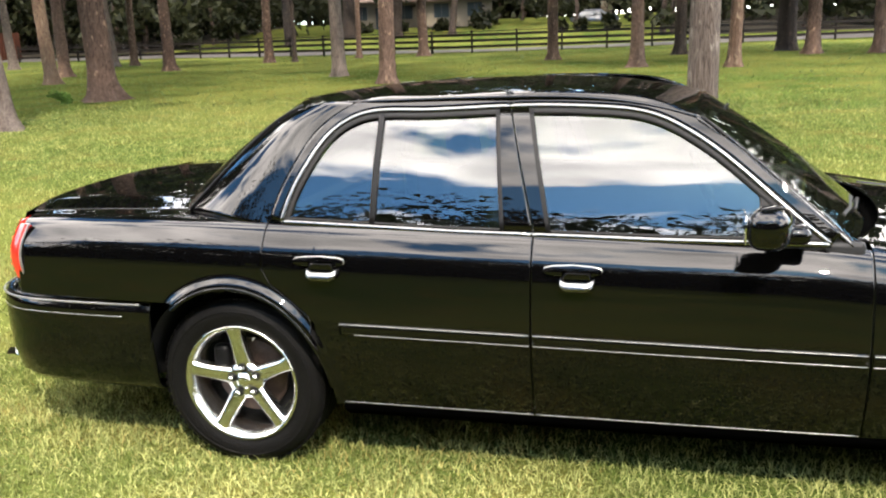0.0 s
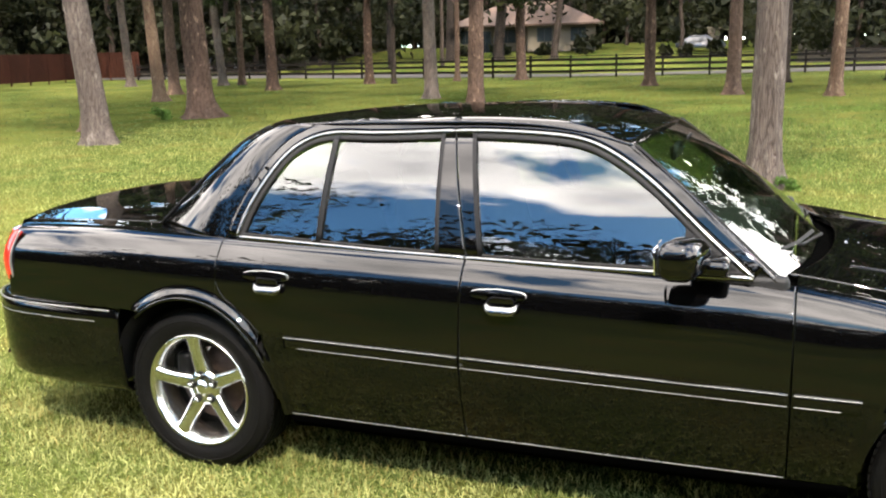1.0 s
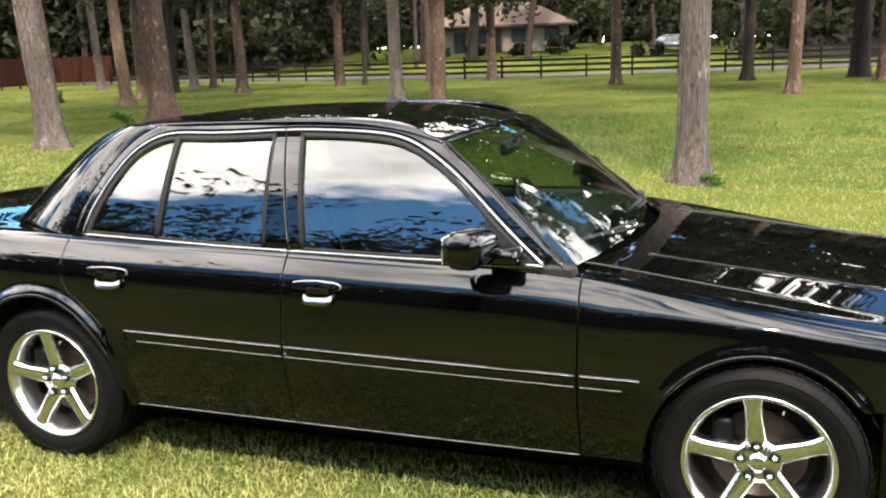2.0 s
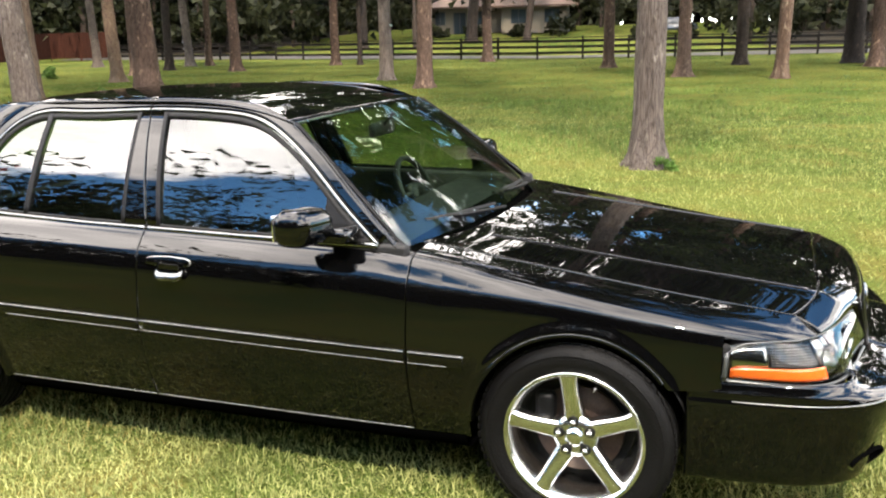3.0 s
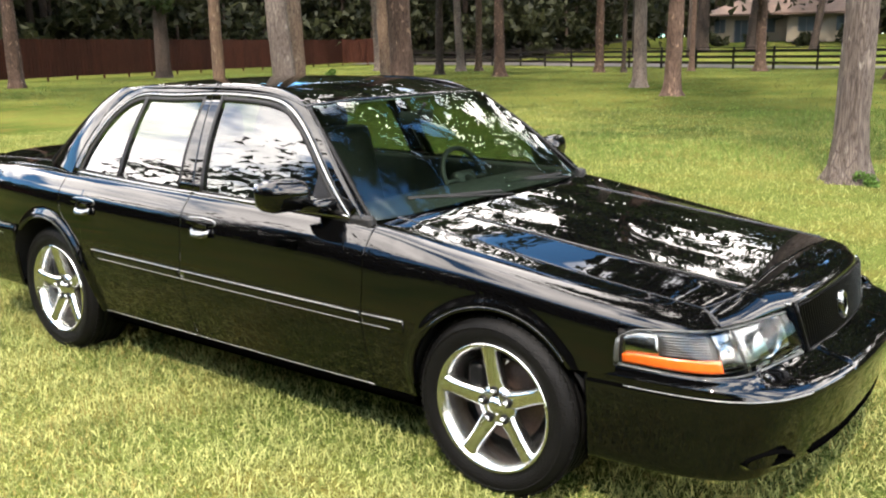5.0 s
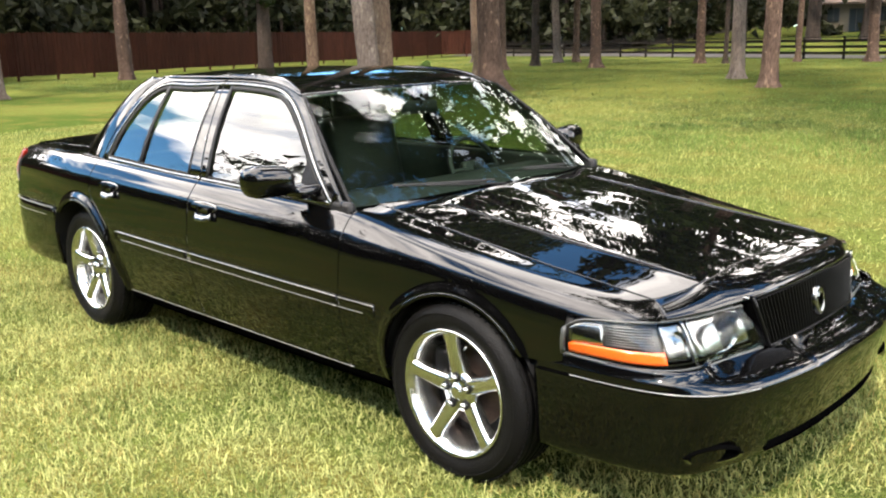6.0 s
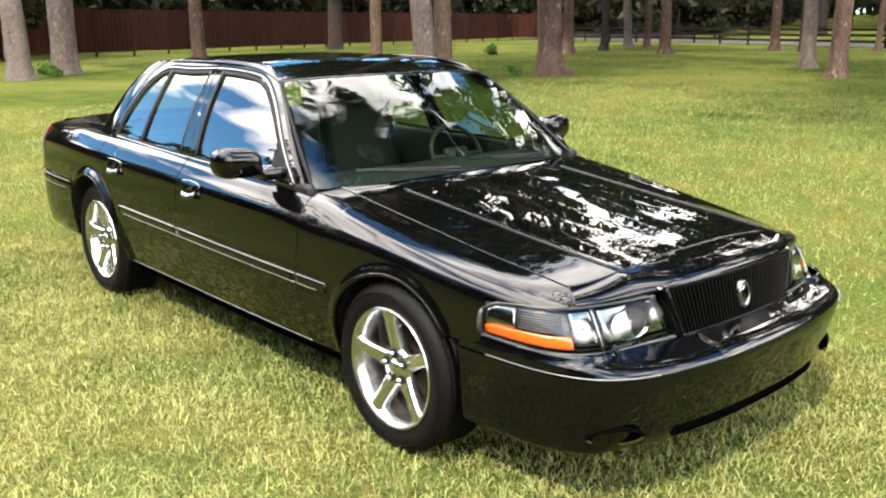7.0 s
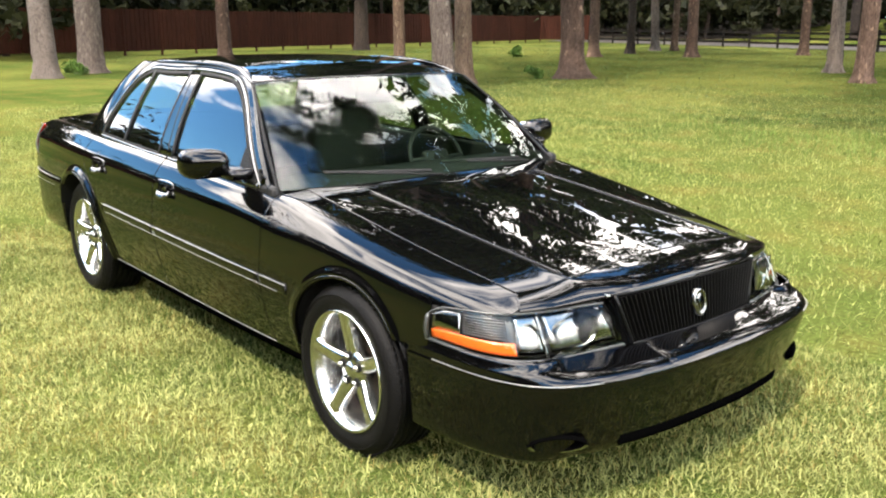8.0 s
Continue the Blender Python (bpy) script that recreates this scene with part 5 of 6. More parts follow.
def build_tree(x, y, r, bark, label, height=17.0, lean=(0, 0), crown_at=0.5, leaves=2600, leaf=0.16, detail=20, limbs=15):
    t = new("tree")
    t.location = (x, y, float(rise(x, y)))
    stout = label.startswith("stout")
    tagged(t, label, "tree", group="trees on the lawn")
    hs = np.concatenate([[-0.10, 0.0, 0.08, 0.18, 0.32, 0.5, 0.8], np.linspace(1.2, height * 0.92, detail)])
    bend = rng.uniform(-0.05, 0.05, 2)
    path = np.stack([lean[0] * hs / height + bend[0] * np.sin(hs / 2.3), lean[1] * hs / height + bend[1] * np.sin(hs / 2.9), hs], axis=1)
    rad = r * (1.0 - 0.72 * np.clip(hs / height, 0, 1)) * (1 + (0.42 if stout else 0.24) * np.exp(-np.clip(hs, 0, 9) / (0.45 if stout else 0.30)))
    v, f = trunk_mesh(path, rad, 26, 0.095, 0.8 if stout else 0.3 if r > 0.33 else 0.8)
    me = fast_mesh("trunk", v, f)
    me.polygons.foreach_set("use_smooth", [True] * len(me.polygons))
    link("trunk", me, bark, t)
    cents, rads = [], []
    lv, lf, base = [], [], 0
    for k in range(limbs):
        h0 = height * (crown_at + (0.92 - crown_at) * (k + rng.uniform(0, 0.8)) / limbs)
        a = rng.uniform(0, 6.28)
        ln = rng.uniform(1.8, 6.0) * (1.15 - 0.6 * (h0 / height - crown_at) / (1 - crown_at))
        p0 = np.array((np.interp(h0, hs, path[:, 0]), np.interp(h0, hs, path[:, 1]), h0))
        p = [p0 + np.array((math.cos(a) * ln * q, math.sin(a) * ln * q, ln * (0.45 * q + 0.1 * math.sin(3 * q)))) for q in np.linspace(0, 1, 6)]
        bm = tube_bm(p, [0.075 * (1 - 0.8 * q) * r / 0.25 for q in np.linspace(0, 1, 6)], 7)
        part("limb", bm, bark, t)
        for q in (0.3, 0.5, 0.68, 0.84, 1.0):
            cents.append(p[0] + (p[-1] - p[0]) * q + rng.normal(size=3) * 0.35)
            rads.append(rng.uniform(0.45, 1.0))
    v, f = leaf_cards(cents, rads, max(leaves // len(cents), 8), leaf)
    link("crown", fast_mesh("crown", v, f), LEAF, t)
    return t


BR, GR, TN = "tall pine with reddish brown flaking bark", "tall pine with grey furrowed bark", "slim pine with pale tan bark"
TREES = ((1.95, 8.8, 0.186, BARK_B, GR, (0.0, 0.2)), (-11.5, 12.5, 0.27, BARK_B, "leaning pine with grey bark and a flared foot", (-2.4, 0.0)), (-14.4, 15.6, 0.25, BARK_C, TN, (-1.6, 0.3)),
         (-14.3, 20.0, 0.36, BARK_A, "stout pine with reddish flaking bark and spreading roots", (-0.8, 0)), (-23.0, 29.2, 0.26, BARK_C, TN, (-0.9, 0)), (-23.6, 39.2, 0.29, BARK_A, BR, (0, 0)), (-10.9, 30.0, 0.25, BARK_B, GR, (0, 0)),
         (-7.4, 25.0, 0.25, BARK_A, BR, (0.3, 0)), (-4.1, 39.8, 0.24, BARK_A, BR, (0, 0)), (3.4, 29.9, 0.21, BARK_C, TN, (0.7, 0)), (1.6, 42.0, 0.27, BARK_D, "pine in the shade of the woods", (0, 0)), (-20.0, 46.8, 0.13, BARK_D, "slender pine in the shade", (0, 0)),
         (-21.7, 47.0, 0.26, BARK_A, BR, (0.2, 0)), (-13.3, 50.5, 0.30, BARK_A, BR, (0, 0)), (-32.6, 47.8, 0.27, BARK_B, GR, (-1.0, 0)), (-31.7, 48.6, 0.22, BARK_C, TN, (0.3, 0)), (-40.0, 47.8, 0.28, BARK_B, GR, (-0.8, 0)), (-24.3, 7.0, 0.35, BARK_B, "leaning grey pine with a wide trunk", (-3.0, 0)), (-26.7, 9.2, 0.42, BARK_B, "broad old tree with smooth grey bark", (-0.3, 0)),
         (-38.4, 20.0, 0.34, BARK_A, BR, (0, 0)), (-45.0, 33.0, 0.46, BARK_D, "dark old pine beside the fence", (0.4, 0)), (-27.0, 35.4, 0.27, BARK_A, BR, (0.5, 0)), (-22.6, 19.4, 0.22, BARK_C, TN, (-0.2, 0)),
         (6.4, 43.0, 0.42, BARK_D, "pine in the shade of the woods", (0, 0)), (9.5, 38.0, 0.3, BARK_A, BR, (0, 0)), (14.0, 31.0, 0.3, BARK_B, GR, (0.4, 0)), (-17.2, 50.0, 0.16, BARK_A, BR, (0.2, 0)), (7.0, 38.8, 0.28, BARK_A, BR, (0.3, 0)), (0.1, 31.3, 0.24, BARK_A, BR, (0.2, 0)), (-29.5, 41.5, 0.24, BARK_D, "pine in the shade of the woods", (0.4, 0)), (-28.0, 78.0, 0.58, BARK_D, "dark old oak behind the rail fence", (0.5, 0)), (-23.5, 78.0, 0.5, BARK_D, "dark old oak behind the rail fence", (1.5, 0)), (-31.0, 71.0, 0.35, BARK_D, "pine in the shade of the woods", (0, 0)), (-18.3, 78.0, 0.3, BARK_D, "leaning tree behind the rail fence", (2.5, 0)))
for x, y, r, bark, label, lean in TREES:
    far = math.hypot(x, y)
    west, mid = x < -20 and y < 25, 8 < y < 44 and x > -20
    near = y < 10 and x > 0
    leaves, leaf, limbs = (36000, 0.13, 48) if near else (18000, 0.16, 46) if mid else (14000, 0.16, 26) if west else (9000, 0.18, 16)
    build_tree(x, y, r, bark, label, 24 if near else rng.uniform(21, 26) if mid else rng.uniform(17, 22), lean, 0.42 if west else 0.2 if near else 0.25, leaves, leaf, 20, limbs)

# ---------------------------------------------------------------- fences


def build_board_fence():
    """Red-stained close-board fence in straight runs between corner points."""
    fence = new("board_fence")
    fence.location = (-44, 20, 0)
    tagged(fence, "tall dark red close-board timber fence along the lawn", "fence")
    pts = ((-34.0, -40.0), (-43.0, 16.5), (-50.5, 36.0), (-57.0, 61.8), (-51.0, 62.4))
    org = np.array((-44, 20, 0))
    for a, b in zip(pts, pts[1:]):
        a, b = np.array(a), np.array(b)
        ln = np.linalg.norm(b - a)
        d = (b - a) / ln
        nrm = np.array((d[1], -d[0]))
        ang = math.atan2(d[1], d[0])
        sections = int(ln / 2.44)
        sl = ln / sections
        for k in range(sections):
            o = a + d * (k * sl)
            bm = bmesh.new()
            boards = 16
            for q in range(boards):
                c = o + d * (sl * (q + 0.5) / boards)
                top = 2.42 + rng.normal() * 0.012
                bot = 0.24 + rng.normal() * 0.01
                hw, th = sl / boards * 0.46, 0.011 + 0.012 * (q % 2)
                vs = []
                for z in (bot, top):
                    for s1, s2 in ((-1, -1), (1, -1), (1, 1), (-1, 1)):
                        w = c + d * hw * s1 + nrm * (0.012 * (q % 2) + th * s2 * 0.5)
                        vs.append(bm.verts.new((w[0] - org[0], w[1] - org[1], z + float(rise(w[0], w[1])))))
                for fc in ((0, 1, 5, 4), (1, 2, 6, 5), (2, 3, 7, 6), (3, 0, 4, 7), (4, 5, 6, 7)):
                    bm.faces.new([vs[i] for i in fc])
            panel = part("fence_panel", bm, REDWOOD, fence, smooth=False)
            panel["kind"] = "stuff"
            for z in (0.45, 1.35, 2.2):
                m = o + d * sl / 2 - nrm * 0.03
                part("rail", box_bm(m[0] - org[0], m[1] - org[1], z + float(rise(m[0], m[1])), sl, 0.04, 0.09, 0, 1, Matrix.Rotation(ang, 4, "Z")), REDWOOD, fence, smooth=False)
            part("post", box_bm(o[0] - org[0], o[1] - org[1], 1.2 + float(rise(o[0], o[1])), 0.10, 0.10, 2.5, 0.006, 1, Matrix.Rotation(ang, 4, "Z")), REDWOOD, fence, smooth=False)


def build_rail_fence():
    """Low black ranch fence of posts and four rails."""
    fence = new("rail_fence")
    fence.location = (-10, 55, 0)
    tagged(fence, "low black wooden rail fence across the lawn's far edge", "fence")
    pts = ((-50.8, 61.8), (-36.0, 60.5), (-11.0, 53.5), (8.0, 58.0), (60.0, 64.0))
    for a, b in zip(pts, pts[1:]):
        a, b = np.array(a), np.array(b)
        ln = np.linalg.norm(b - a)
        d = (b - a) / ln
        ang = math.atan2(d[1], d[0])
        n = max(int(ln / 2.7), 1)
        for k in range(n):
            p, q = a + d * (ln * k / n), a + d * (ln * (k + 1) / n)
            z0 = float(rise(*p))
            part("post", box_bm(p[0] + 10, p[1] - 55, z0 + 0.66, 0.12, 0.12, 1.42 + rng.normal() * 0.03, 0.012, 1, Matrix.Rotation(ang, 4, "Z")), TARWOOD, fence, smooth=False)
            m = (p + q) / 2
            for z in (0.38, 0.74, 1.10, 1.30):
                part("rail", box_bm(m[0] + 10 + 0.07 * d[1], m[1] - 55 - 0.07 * d[0], z0 + z + rng.normal() * 0.012, ln / n + 0.05, 0.035, 0.16 if z < 1.2 else 0.05, 0, 1, Matrix.Rotation(ang, 4, "Z")), TARWOOD, fence, smooth=False)


build_board_fence()
build_rail_fence()

# leaf litter sheets below the woods, coloured dark to stand for the trees' shade
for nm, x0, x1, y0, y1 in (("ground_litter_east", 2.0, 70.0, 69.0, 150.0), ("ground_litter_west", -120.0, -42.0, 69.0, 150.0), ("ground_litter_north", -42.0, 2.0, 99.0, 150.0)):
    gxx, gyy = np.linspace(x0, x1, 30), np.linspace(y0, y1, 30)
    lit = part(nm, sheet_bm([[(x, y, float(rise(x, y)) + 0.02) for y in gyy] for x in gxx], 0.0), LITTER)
    tagged(lit, "leaf litter sheet below the woods, their shade put into its brown", "ground", kind="structure")

# earth track behind the rail fence, tree shade painted into its brown
tr = []
for t in np.linspace(0, 1, 40):
    x = -58 + 120 * t
    y = float(np.interp(x, (-59, -36, -11, 8, 60), (66.0, 64.0, 57.5, 62.0, 68.0)))
    tr.append([(x, y + w, float(rise(x, y + w)) + 0.03) for w in (-2.6, -1.3, 0, 1.3, 2.6)])
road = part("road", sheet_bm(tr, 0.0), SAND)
tagged(road, "earth track behind the fence, its brown darkened for shade", "track", kind="structure")

# ---------------------------------------------------------------- the house beyond


def build_house():
    h = new("house")
    hx, hy = -25.5, 89.0
    h.location = (hx, hy, float(rise(hx, hy)) - 0.2)
    h.rotation_euler = (0, 0, radians(12))
    tagged(h, "low cream stucco house with a brown hipped roof beyond the trees", "house")
    part("wall", box_bm(1.5, 3, 1.3, 14.0, 9.0, 2.6, 0.02, 1), STUCCO, h, smooth=False)
    part("wall", box_bm(5.2, -3.2, 1.25, 6.5, 4.5, 2.5, 0.02, 1), STUCCO, h, smooth=False)
    for x0, x1, y0, y1, z0, hh in ((-6.3, 9.3, -2.4, 8.4, 2.55, 2.6), (1.3, 9.1, -6.3, 1.0, 2.45, 2.0)):
        bm = bmesh.new()
        ins = min((y1 - y0) / 2, (x1 - x0) / 2) * 0.98
        lo = [bm.verts.new(p) for p in ((x0, y0, z0), (x1, y0, z0), (x1, y1, z0), (x0, y1, z0))]
        lo2 = [bm.verts.new((v.co.x, v.co.y, z0 + 0.18)) for v in lo]
        if x1 - x0 > y1 - y0:
            r = [bm.verts.new((x0 + ins, (y0 + y1) / 2, z0 + hh)), bm.verts.new((x1 - ins, (y0 + y1) / 2, z0 + hh))]
            fs = ((lo2[0], lo2[1], r[1], r[0]), (lo2[1], lo2[2], r[1]), (lo2[2], lo2[3], r[0], r[1]), (lo2[3], lo2[0], r[0]))
        else:
            r = [bm.verts.new(((x0 + x1) / 2, y0 + ins, z0 + hh)), bm.verts.new(((x0 + x1) / 2, y1 - ins, z0 + hh))]
            fs = ((lo2[0], lo2[1], r[0]), (lo2[1], lo2[2], r[1], r[0]), (lo2[2], lo2[3], r[1]), (lo2[3], lo2[0], r[0], r[1]))
        for fc in fs:
            bm.faces.new(fc)
        for i in range(4):
            bm.faces.new((lo[i], lo[(i + 1) % 4], lo2[(i + 1) % 4], lo2[i]))
        bm.faces.new(lo)
        part("roof", bm, ROOFING, h, smooth=False)
    for x, y, w, hh, z in ((-4.6, -1.53, 1.0, 1.3, 1.6), (-2.6, -1.53, 1.2, 2.1, 1.1), (-0.3, -1.53, 1.6, 1.3, 1.6), (3.6, -5.48, 1.4, 1.3, 1.6), (6.8, -5.48, 1.4, 1.3, 1.6)):
        win = part("window", box_bm(x, y, z, w, 0.08, hh, 0.01, 1), WINDOWDARK, h, smooth=False)
        for dx in (-w / 2, 0, w / 2):
            part("frame", box_bm(x + dx, y - 0.03, z, 0.07, 0.08, hh, 0, 1), CARWHITE, win, smooth=False)


build_house()


def build_shed():
    """Small white shed behind the corner of the rail fence."""
    b = new("shed")
    b.location = (-51.2, 75.0, float(rise(-51.2, 75.0)))
    b.rotation_euler = (0, 0, radians(38))
    tagged(b, "small white shed with a pitched roof among the trees", "shed")
    part("wall", box_bm(0, 0, 1.0, 2.6, 2.0, 2.0, 0.02, 1), PALE, b, smooth=False)
    bm = bmesh.new()
    ends = [[bm.verts.new((x, y, z)) for y, z in ((-1.2, 1.95), (0, 2.9), (1.2, 1.95), (1.2, 2.05), (0, 3.0), (-1.2, 2.05))] for x in (-1.45, 1.45)]
    for j in range(6):
        bm.faces.new((ends[0][j], ends[0][(j + 1) % 6], ends[1][(j + 1) % 6], ends[1][j]))
    for e in ends:
        bm.faces.new((e[0], e[1], e[4], e[5]))
        bm.faces.new((e[1], e[2], e[3], e[4]))
    part("roof", bm, PALE, b, smooth=False)
    for x in (-1.28, 1.28):
        bm = bmesh.new()
        bm.faces.new([bm.verts.new(q) for q in ((x, -1.0, 2.0), (x, 1.0, 2.0), (x, 0, 2.82))])
        part("gable", bm, PALE, b, smooth=False)
    part("door", box_bm(-0.2, -1.01, 0.9, 0.8, 0.05, 1.8, 0.01, 1), STUCCO, b, smooth=False)


build_shed()


def build_gate_pillar():
    """Square cream masonry pillar beside the far drive."""
    g = new("gate_pillar")
    g.location = (-5.3, 86.0, float(rise(-5.3, 86.0)))
    tagged(g, "cream masonry pillar with dark courses beside the far drive", "pillar")
    part("shaft", box_bm(0, 0, 0.85, 0.95, 0.95, 1.7, 0.02, 1), STUCCO, g, smooth=False)
    for z in (0.45, 0.85, 1.25):
        part("course", box_bm(0, 0, z, 0.99, 0.99, 0.10, 0.01, 1), ROOFING, g, smooth=False)
    part("cap", box_bm(0, 0, 1.76, 1.15, 1.15, 0.12, 0.03, 1), STUCCO, g, smooth=False)


build_gate_pillar()


def build_far_car():
    c = new("parked_car")
    c.location = (-6.0, 82.0, float(rise(-6.0, 82.0)))
    tagged(c, "small pale silver car parked on the far drive", "car")
    prof = ((-2.1, 0.35), (-2.15, 0.75), (-1.5, 0.92), (-0.9, 1.38), (0.5, 1.42), (1.15, 0.98), (2.0, 0.82), (2.15, 0.45), (2.1, 0.3))
    bm = bmesh.new()
    rows = [[bm.verts.new((x, s * (0.82 if z < 1.0 else 0.66), z)) for x, z in prof] for s in (-1, -0.6, 0.6, 1)]
    for a, b in zip(rows, rows[1:]):
        for j in range(len(prof) - 1):
            bm.faces.new((a[j], a[j + 1], b[j + 1], b[j]))
    bm.faces.new(rows[0])
    bm.faces.new(rows[-1])
    part("body", bm, CARWHITE, c)
    for s in (-1, 1):
        part("window", sheet_bm([[(x, s * 0.76, 0.95), (x * 0.8 - 0.05, s * 0.70, 1.32)] for x in np.linspace(-1.2, 0.95, 5)], 0.0), WINDOWDARK, c)
        for x in (-1.35, 1.35):
            w = lathe_bm([(0.0, 0.0), (0.2, -0.01), (0.32, 0.0), (0.32, 0.2)], 20)
            for v in w.verts:
                v.co = Vector((v.co.x + x, s * (0.84 - v.co.y), v.co.z + 0.32))
            part("wheel", w, RUBBER, c)


build_far_car()

# ---------------------------------------------------------------- woods all round


def woods(name, label, spots, leaf, trunks=True, count=30):
    """Far woodland: one mass of leaf clumps and one of stems."""
    cents, rads, tv, tf, off = [], [], [], [], 0
    for x, y, h in spots:
        z0 = float(rise(x, y))
        n = 10 if h > 6 else 4
        for k in range(n):
            hh = h * (0.12 + 0.88 * rng.uniform()) if h > 6 else h * rng.uniform(0.2, 0.9)
            sp = h * (0.16 if h > 6 else 0.35)
            cents.append((x + rng.normal() * sp, y + rng.normal() * sp, z0 + hh))
            rads.append(rng.uniform(0.10, 0.17) * h if h > 6 else rng.uniform(0.3, 0.5) * h)
        if trunks and h > 6:
            hs = np.linspace(-0.2, h * 0.8, 7)
            v, f = trunk_mesh(np.stack([x + 0.15 * np.sin(hs), y + 0 * hs, z0 + hs], axis=1), rng.uniform(0.14, 0.32) * (1 - 0.6 * hs / h), 9, 0.08, 0.3)
            tv.append(v)
            tf.append(f + off)
            off += len(v)
    v, f = leaf_cards(cents, rads, count, leaf * 1.15)
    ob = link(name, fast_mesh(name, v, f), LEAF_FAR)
    tagged(ob, label, "woods", kind="stuff")
    if tv:
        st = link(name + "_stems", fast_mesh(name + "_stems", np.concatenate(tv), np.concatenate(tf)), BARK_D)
        tagged(st, "dark stems of the far woodland trees", "woods", kind="stuff")


spots = []
for i in range(520):
    # behind the two fences, leaving a clearing in front of the house
    t = rng.uniform()
    if t < 0.62:
        x, y = rng.uniform(-75, 55), rng.uniform(68, 125)
        if -40 < x < 0 and y < 97 and rng.uniform() < 0.93:
            continue
    else:
        y = rng.uniform(-8, 70)
        x = -47 - 0.36 * max(y - 15, -30) * 0.9 - rng.uniform(4, 40)
    spots.append((x, y, rng.uniform(14, 25)))
woods("woodland", "dense shaded green woodland behind the fences", spots, 0.4, True, 42)
under = []
for i in range(700):
    if rng.uniform() < 0.6:
        x, y = rng.uniform(-75, 55), rng.uniform(69, 112)
        if -38 < x < 2 and y < 99:
            continue
    else:
        y = rng.uniform(-8, 70)
        x = -48 - 0.36 * max(y - 15, -30) * 0.9 - rng.uniform(3, 25)
    under.append((x, y, rng.uniform(2.0, 8.0)))
for x, y, h in ((-36, 84, 6), (-34, 82, 7), (-38, 86, 8), (-31.5, 84.5, 3), (-13.5, 86, 4), (-12, 88, 6), (-10.5, 85, 3.5), (-9, 90, 7), (-29, 83.0, 1.4), (-25, 82.5, 1.2), (-20, 81.5, 1.2), (-3, 84, 3), (-1, 83, 4), (1.5, 82, 5), (-16.5, 82.5, 2.2), (-8.5, 78, 1.1), (-6.5, 77.5, 1.0), (-4.5, 78, 1.2)):
    under.append((x, y, h))
for i in range(70):
    under.append((rng.uniform(-125, -62), rng.uniform(66, 112), rng.uniform(6.0, 10.0)))
for i in range(80):
    under.append((rng.uniform(-14, 16), rng.uniform(101, 120), rng.uniform(7.0, 11.0)))
for i in range(60):
    under.append((rng.uniform(-42, 14), rng.uniform(100, 112), rng.uniform(4.5, 9.0)))
woods("undergrowth", "dark green undergrowth below the woodland", under, 0.36, False)
deep = []
for i in range(280):
    t = rng.uniform()
    x, y = (rng.uniform(-150, 90), rng.uniform(112, 150)) if t < 0.6 else (rng.uniform(-125, -88), rng.uniform(-40, 112))
    deep.append((x, y, rng.uniform(13, 24)))
woods("deep_woodland", "darkest far woodland closing the view", deep, 1.0)
behind = []
for i in range(300):
    deg = rng.uniform(150, 395)
    tall = 212 < deg < 312
    d = rng.uniform(28, 44) if tall else rng.uniform(44, 70)
    x, y = 3 + d * math.cos(radians(deg)), -3 + d * math.sin(radians(deg))
    if y > 16:
        continue
    behind.append((x, y, rng.uniform(15, 26) if tall else rng.uniform(7, 12)))
for i in range(320):
    deg = rng.uniform(196, 372)
    d = rng.uniform(30, 46) if 205 < deg < 318 else rng.uniform(46, 66)
    x, y = 3 + d * math.cos(radians(deg)), -3 + d * math.sin(radians(deg))
    if y < 16:
        behind.append((x, y, rng.uniform(3.5, 6.0)))
woods("far_trees", "line of trees on the open side of the lawn", behind, 0.34, True, 60)

# ---------------------------------------------------------------- grass


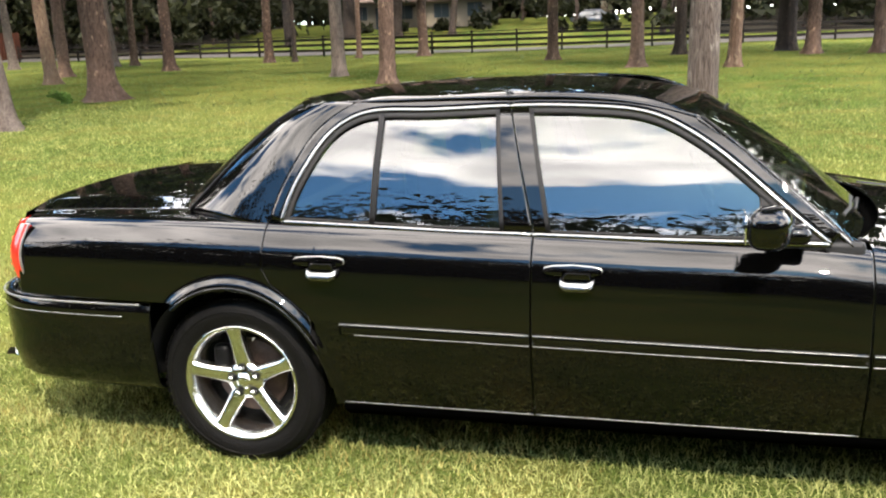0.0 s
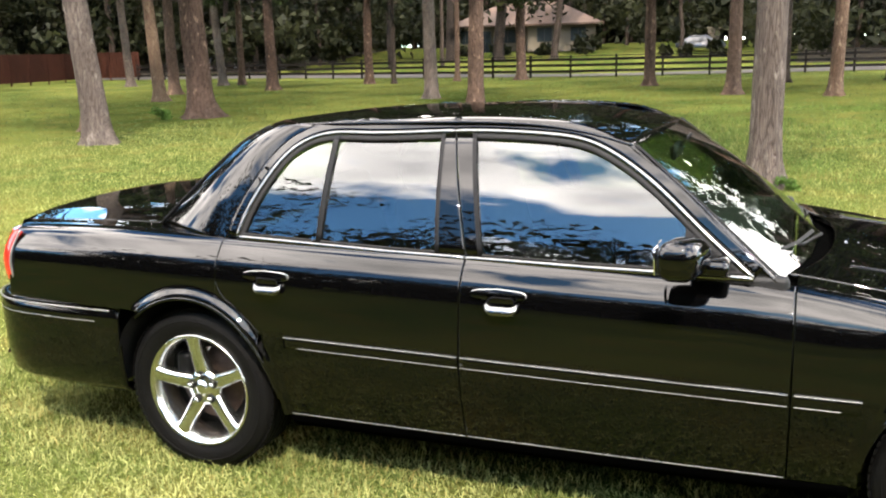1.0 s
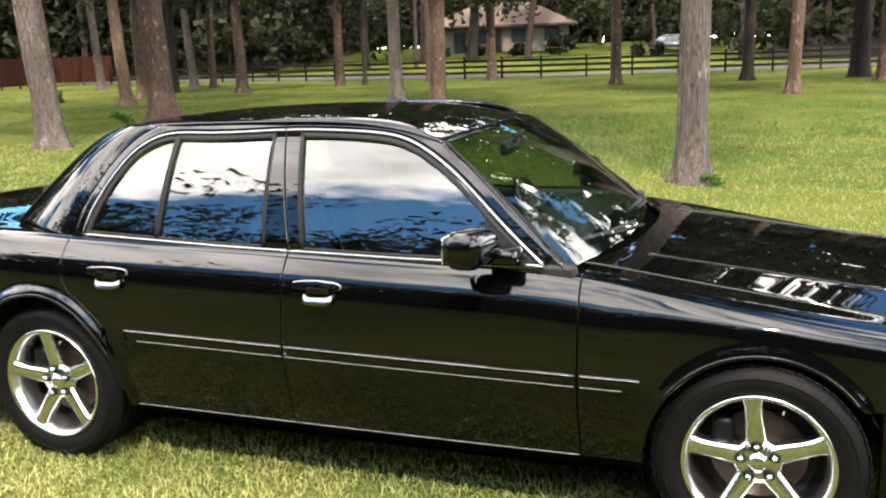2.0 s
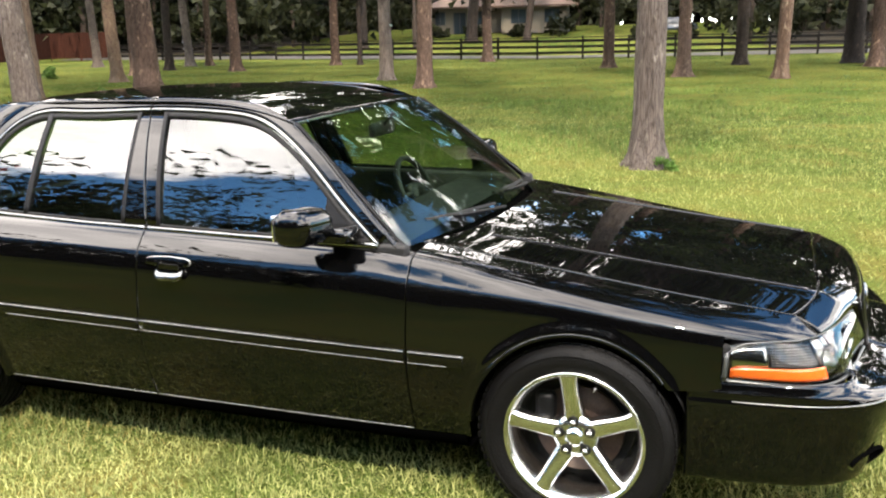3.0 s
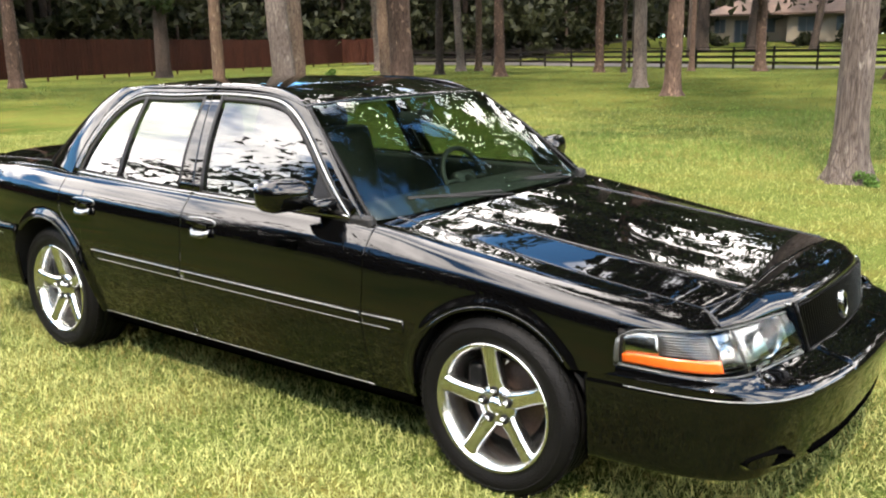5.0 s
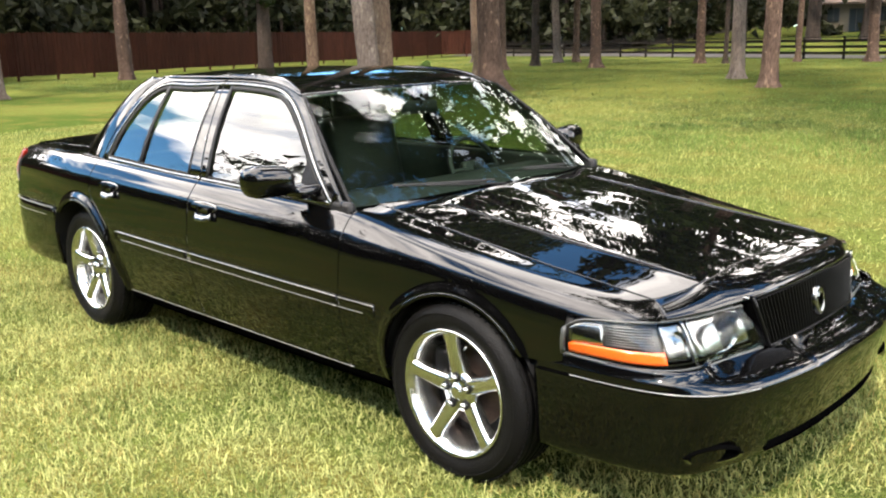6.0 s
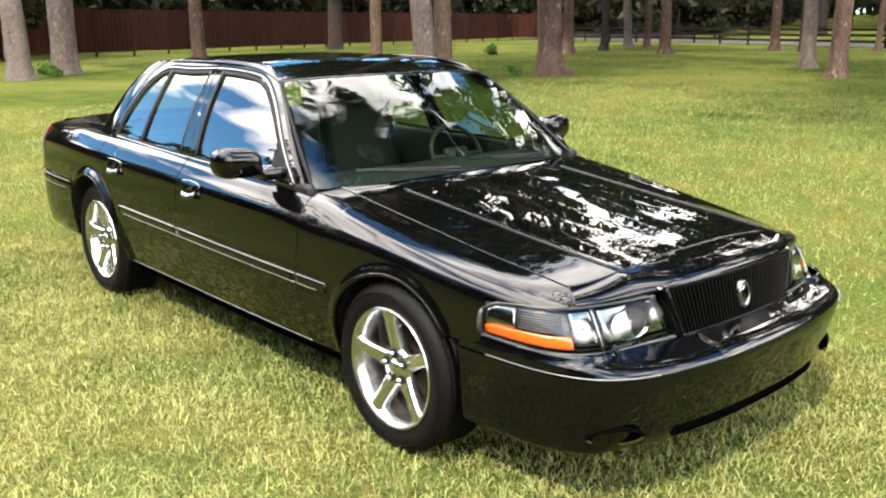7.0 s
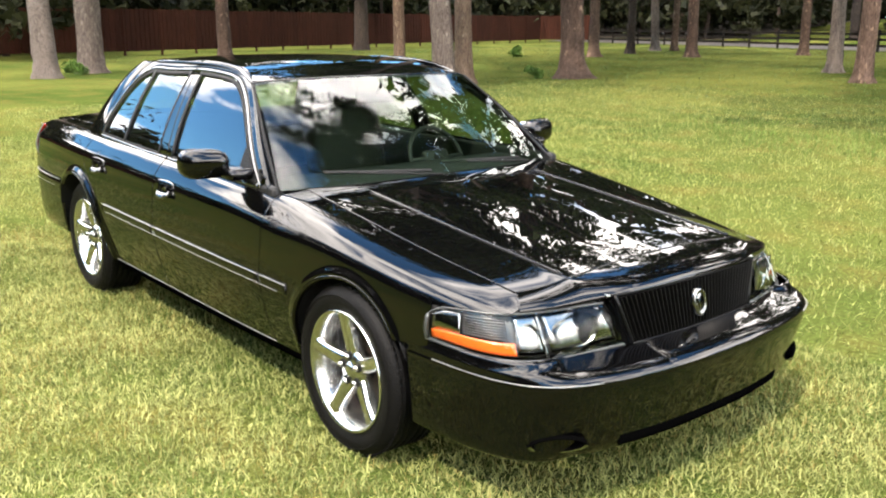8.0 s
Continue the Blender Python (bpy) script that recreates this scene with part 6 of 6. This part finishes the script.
def blades(name, label, n, area, length, width, mat, keep=None, lean=0.7, bent=True):
    """Blades of grass as bent two-part strips."""
    x, y = rng.uniform(area[0], area[1], n), rng.uniform(area[2], area[3], n)
    # thin out towards the outer edges
    inset = np.minimum(np.minimum(x - area[0], area[1] - x), y - area[2])
    m = rng.uniform(0, 1, n) < np.clip(inset / 1.1, 0.0, 1.0)
    x, y = x[m], y[m]
    n = len(x)
    if keep is not None:
        m = keep(x, y)
        x, y = x[m], y[m]
        n = len(x)
    a, b = rng.uniform(0, 6.283, n), rng.uniform(0, 6.283, n)
    clump = 1 + 0.22 * np.sin(7.3 * x + 2.1 * y) * np.sin(6.1 * y - 1.7 * x) + 0.18 * np.sin(17 * x - 5 * y) * np.sin(15 * y + 4 * x)
    ln = length * rng.uniform(0.5, 1.35, n) * clump
    tilt = lean * rng.uniform(0.15, 1.25, n)
    w = width * rng.uniform(0.7, 1.3, n)
    base = np.stack([x, y, rise(x, y) - 0.004], axis=1)
    d = np.stack([np.cos(a), np.sin(a), 0 * a], axis=1)
    s = np.stack([np.cos(b), np.sin(b), 0 * b], axis=1) * w[:, None] * 0.5
    up = np.array((0, 0, 1.0))
    midp = base + d * (ln * 0.5 * np.sin(tilt * 0.6))[:, None] + up * (ln * 0.5 * np.cos(tilt * 0.6))[:, None]
    tip = midp + d * (ln * 0.5 * np.sin(np.minimum(tilt * 1.5, 1.75)))[:, None] + up * (ln * 0.5 * np.cos(np.minimum(tilt * 1.5, 1.75)))[:, None]
    if bent:
        v = np.stack([base - s, base + s, midp + s * 0.8, midp - s * 0.8, tip], axis=1).reshape(-1, 3)
        i = np.arange(n)[:, None] * 5
        f = (i + np.array((0, 1, 2, 3))).tolist() + (i + np.array((3, 2, 4))).tolist()
        me = bpy.data.meshes.new(name)
        me.from_pydata(v.tolist(), [], f)
    else:
        v = np.stack([base - s, base + s, tip + s * 0.3, tip - s * 0.3], axis=1).reshape(-1, 3)
        me = fast_mesh(name, v, np.arange(4 * n).reshape(-1, 4))
    ob = link(name, me, mat)
    tagged(ob, label, "grass", kind="stuff")
    return ob


blades("lawn_grass", "short mown grass blades, yellow green", 240000, (-2.4, 7.2, -2.3, 2.6), 0.050, 0.0055, GRASS, lambda x, y: ~((x > 0.5) & (x < 2.4) & (y > 0.55) & (y < 1.5)), 1.35)
blades("lawn_grass_middle", "short mown grass further off", 290000, (-14, 14, 2.0, 20.0), 0.050, 0.011, GRASS_MID, lambda x, y: rng.uniform(0, 1, len(x)) < np.clip((20.0 - y) / 11.0, 0.0, 1.0) ** 0.8, 1.4, False)
blades("lawn_grass_side", "short mown grass further off", 55000, (-9, -2.0, -3, 3.0), 0.050, 0.010, GRASS_MID, None, 1.3, False)
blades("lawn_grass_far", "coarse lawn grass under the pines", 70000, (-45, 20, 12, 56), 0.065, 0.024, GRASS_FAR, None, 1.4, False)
blades("dry_grass", "straw-coloured dry grass blades in the lawn", 70000, (-2.4, 7.2, -2.3, 2.6), 0.048, 0.005, STRAW, lambda x, y: np.sin(x * 2.1 + 0.7 * y) + np.sin(y * 2.9 - x) + rng.normal(size=len(x)) * 0.7 > 0.2, 1.25)
patchy = lambda x, y: np.sin(x * 0.55 + 1.2) + np.sin(y * 0.8 + x * 0.3) + 0.5 * np.sin(2.1 * x - 1.4 * y) > 0.35
blades("tall_grass", "longer uncut grass and weeds in soft patches", 40000, (-4, 14, 9.0, 24), 0.10, 0.012, WEED, patchy, 0.8, False)
for x, y, s in ((-15.2, 19.2, 0.30), (-29.4, 31.8, 0.45), (2.25, 8.55, 0.13), (-27.2, 8.6, 0.35), (-25.9, 8.6, 0.3)):
    v, f = leaf_cards([(rng.normal() * s * 0.5, rng.normal() * s * 0.5, s * q) for q in (0.3, 0.5, 0.7, 0.9)], [s * 0.6] * 4, 120, s * 0.16)
    ob = link("weed_clump", fast_mesh("weed_clump", v, f), BUSH)
    ob.location = (x, y, 0)
    tagged(ob, "small leafy weed clump at a tree's foot", "plant", group="weed clumps", kind="stuff")
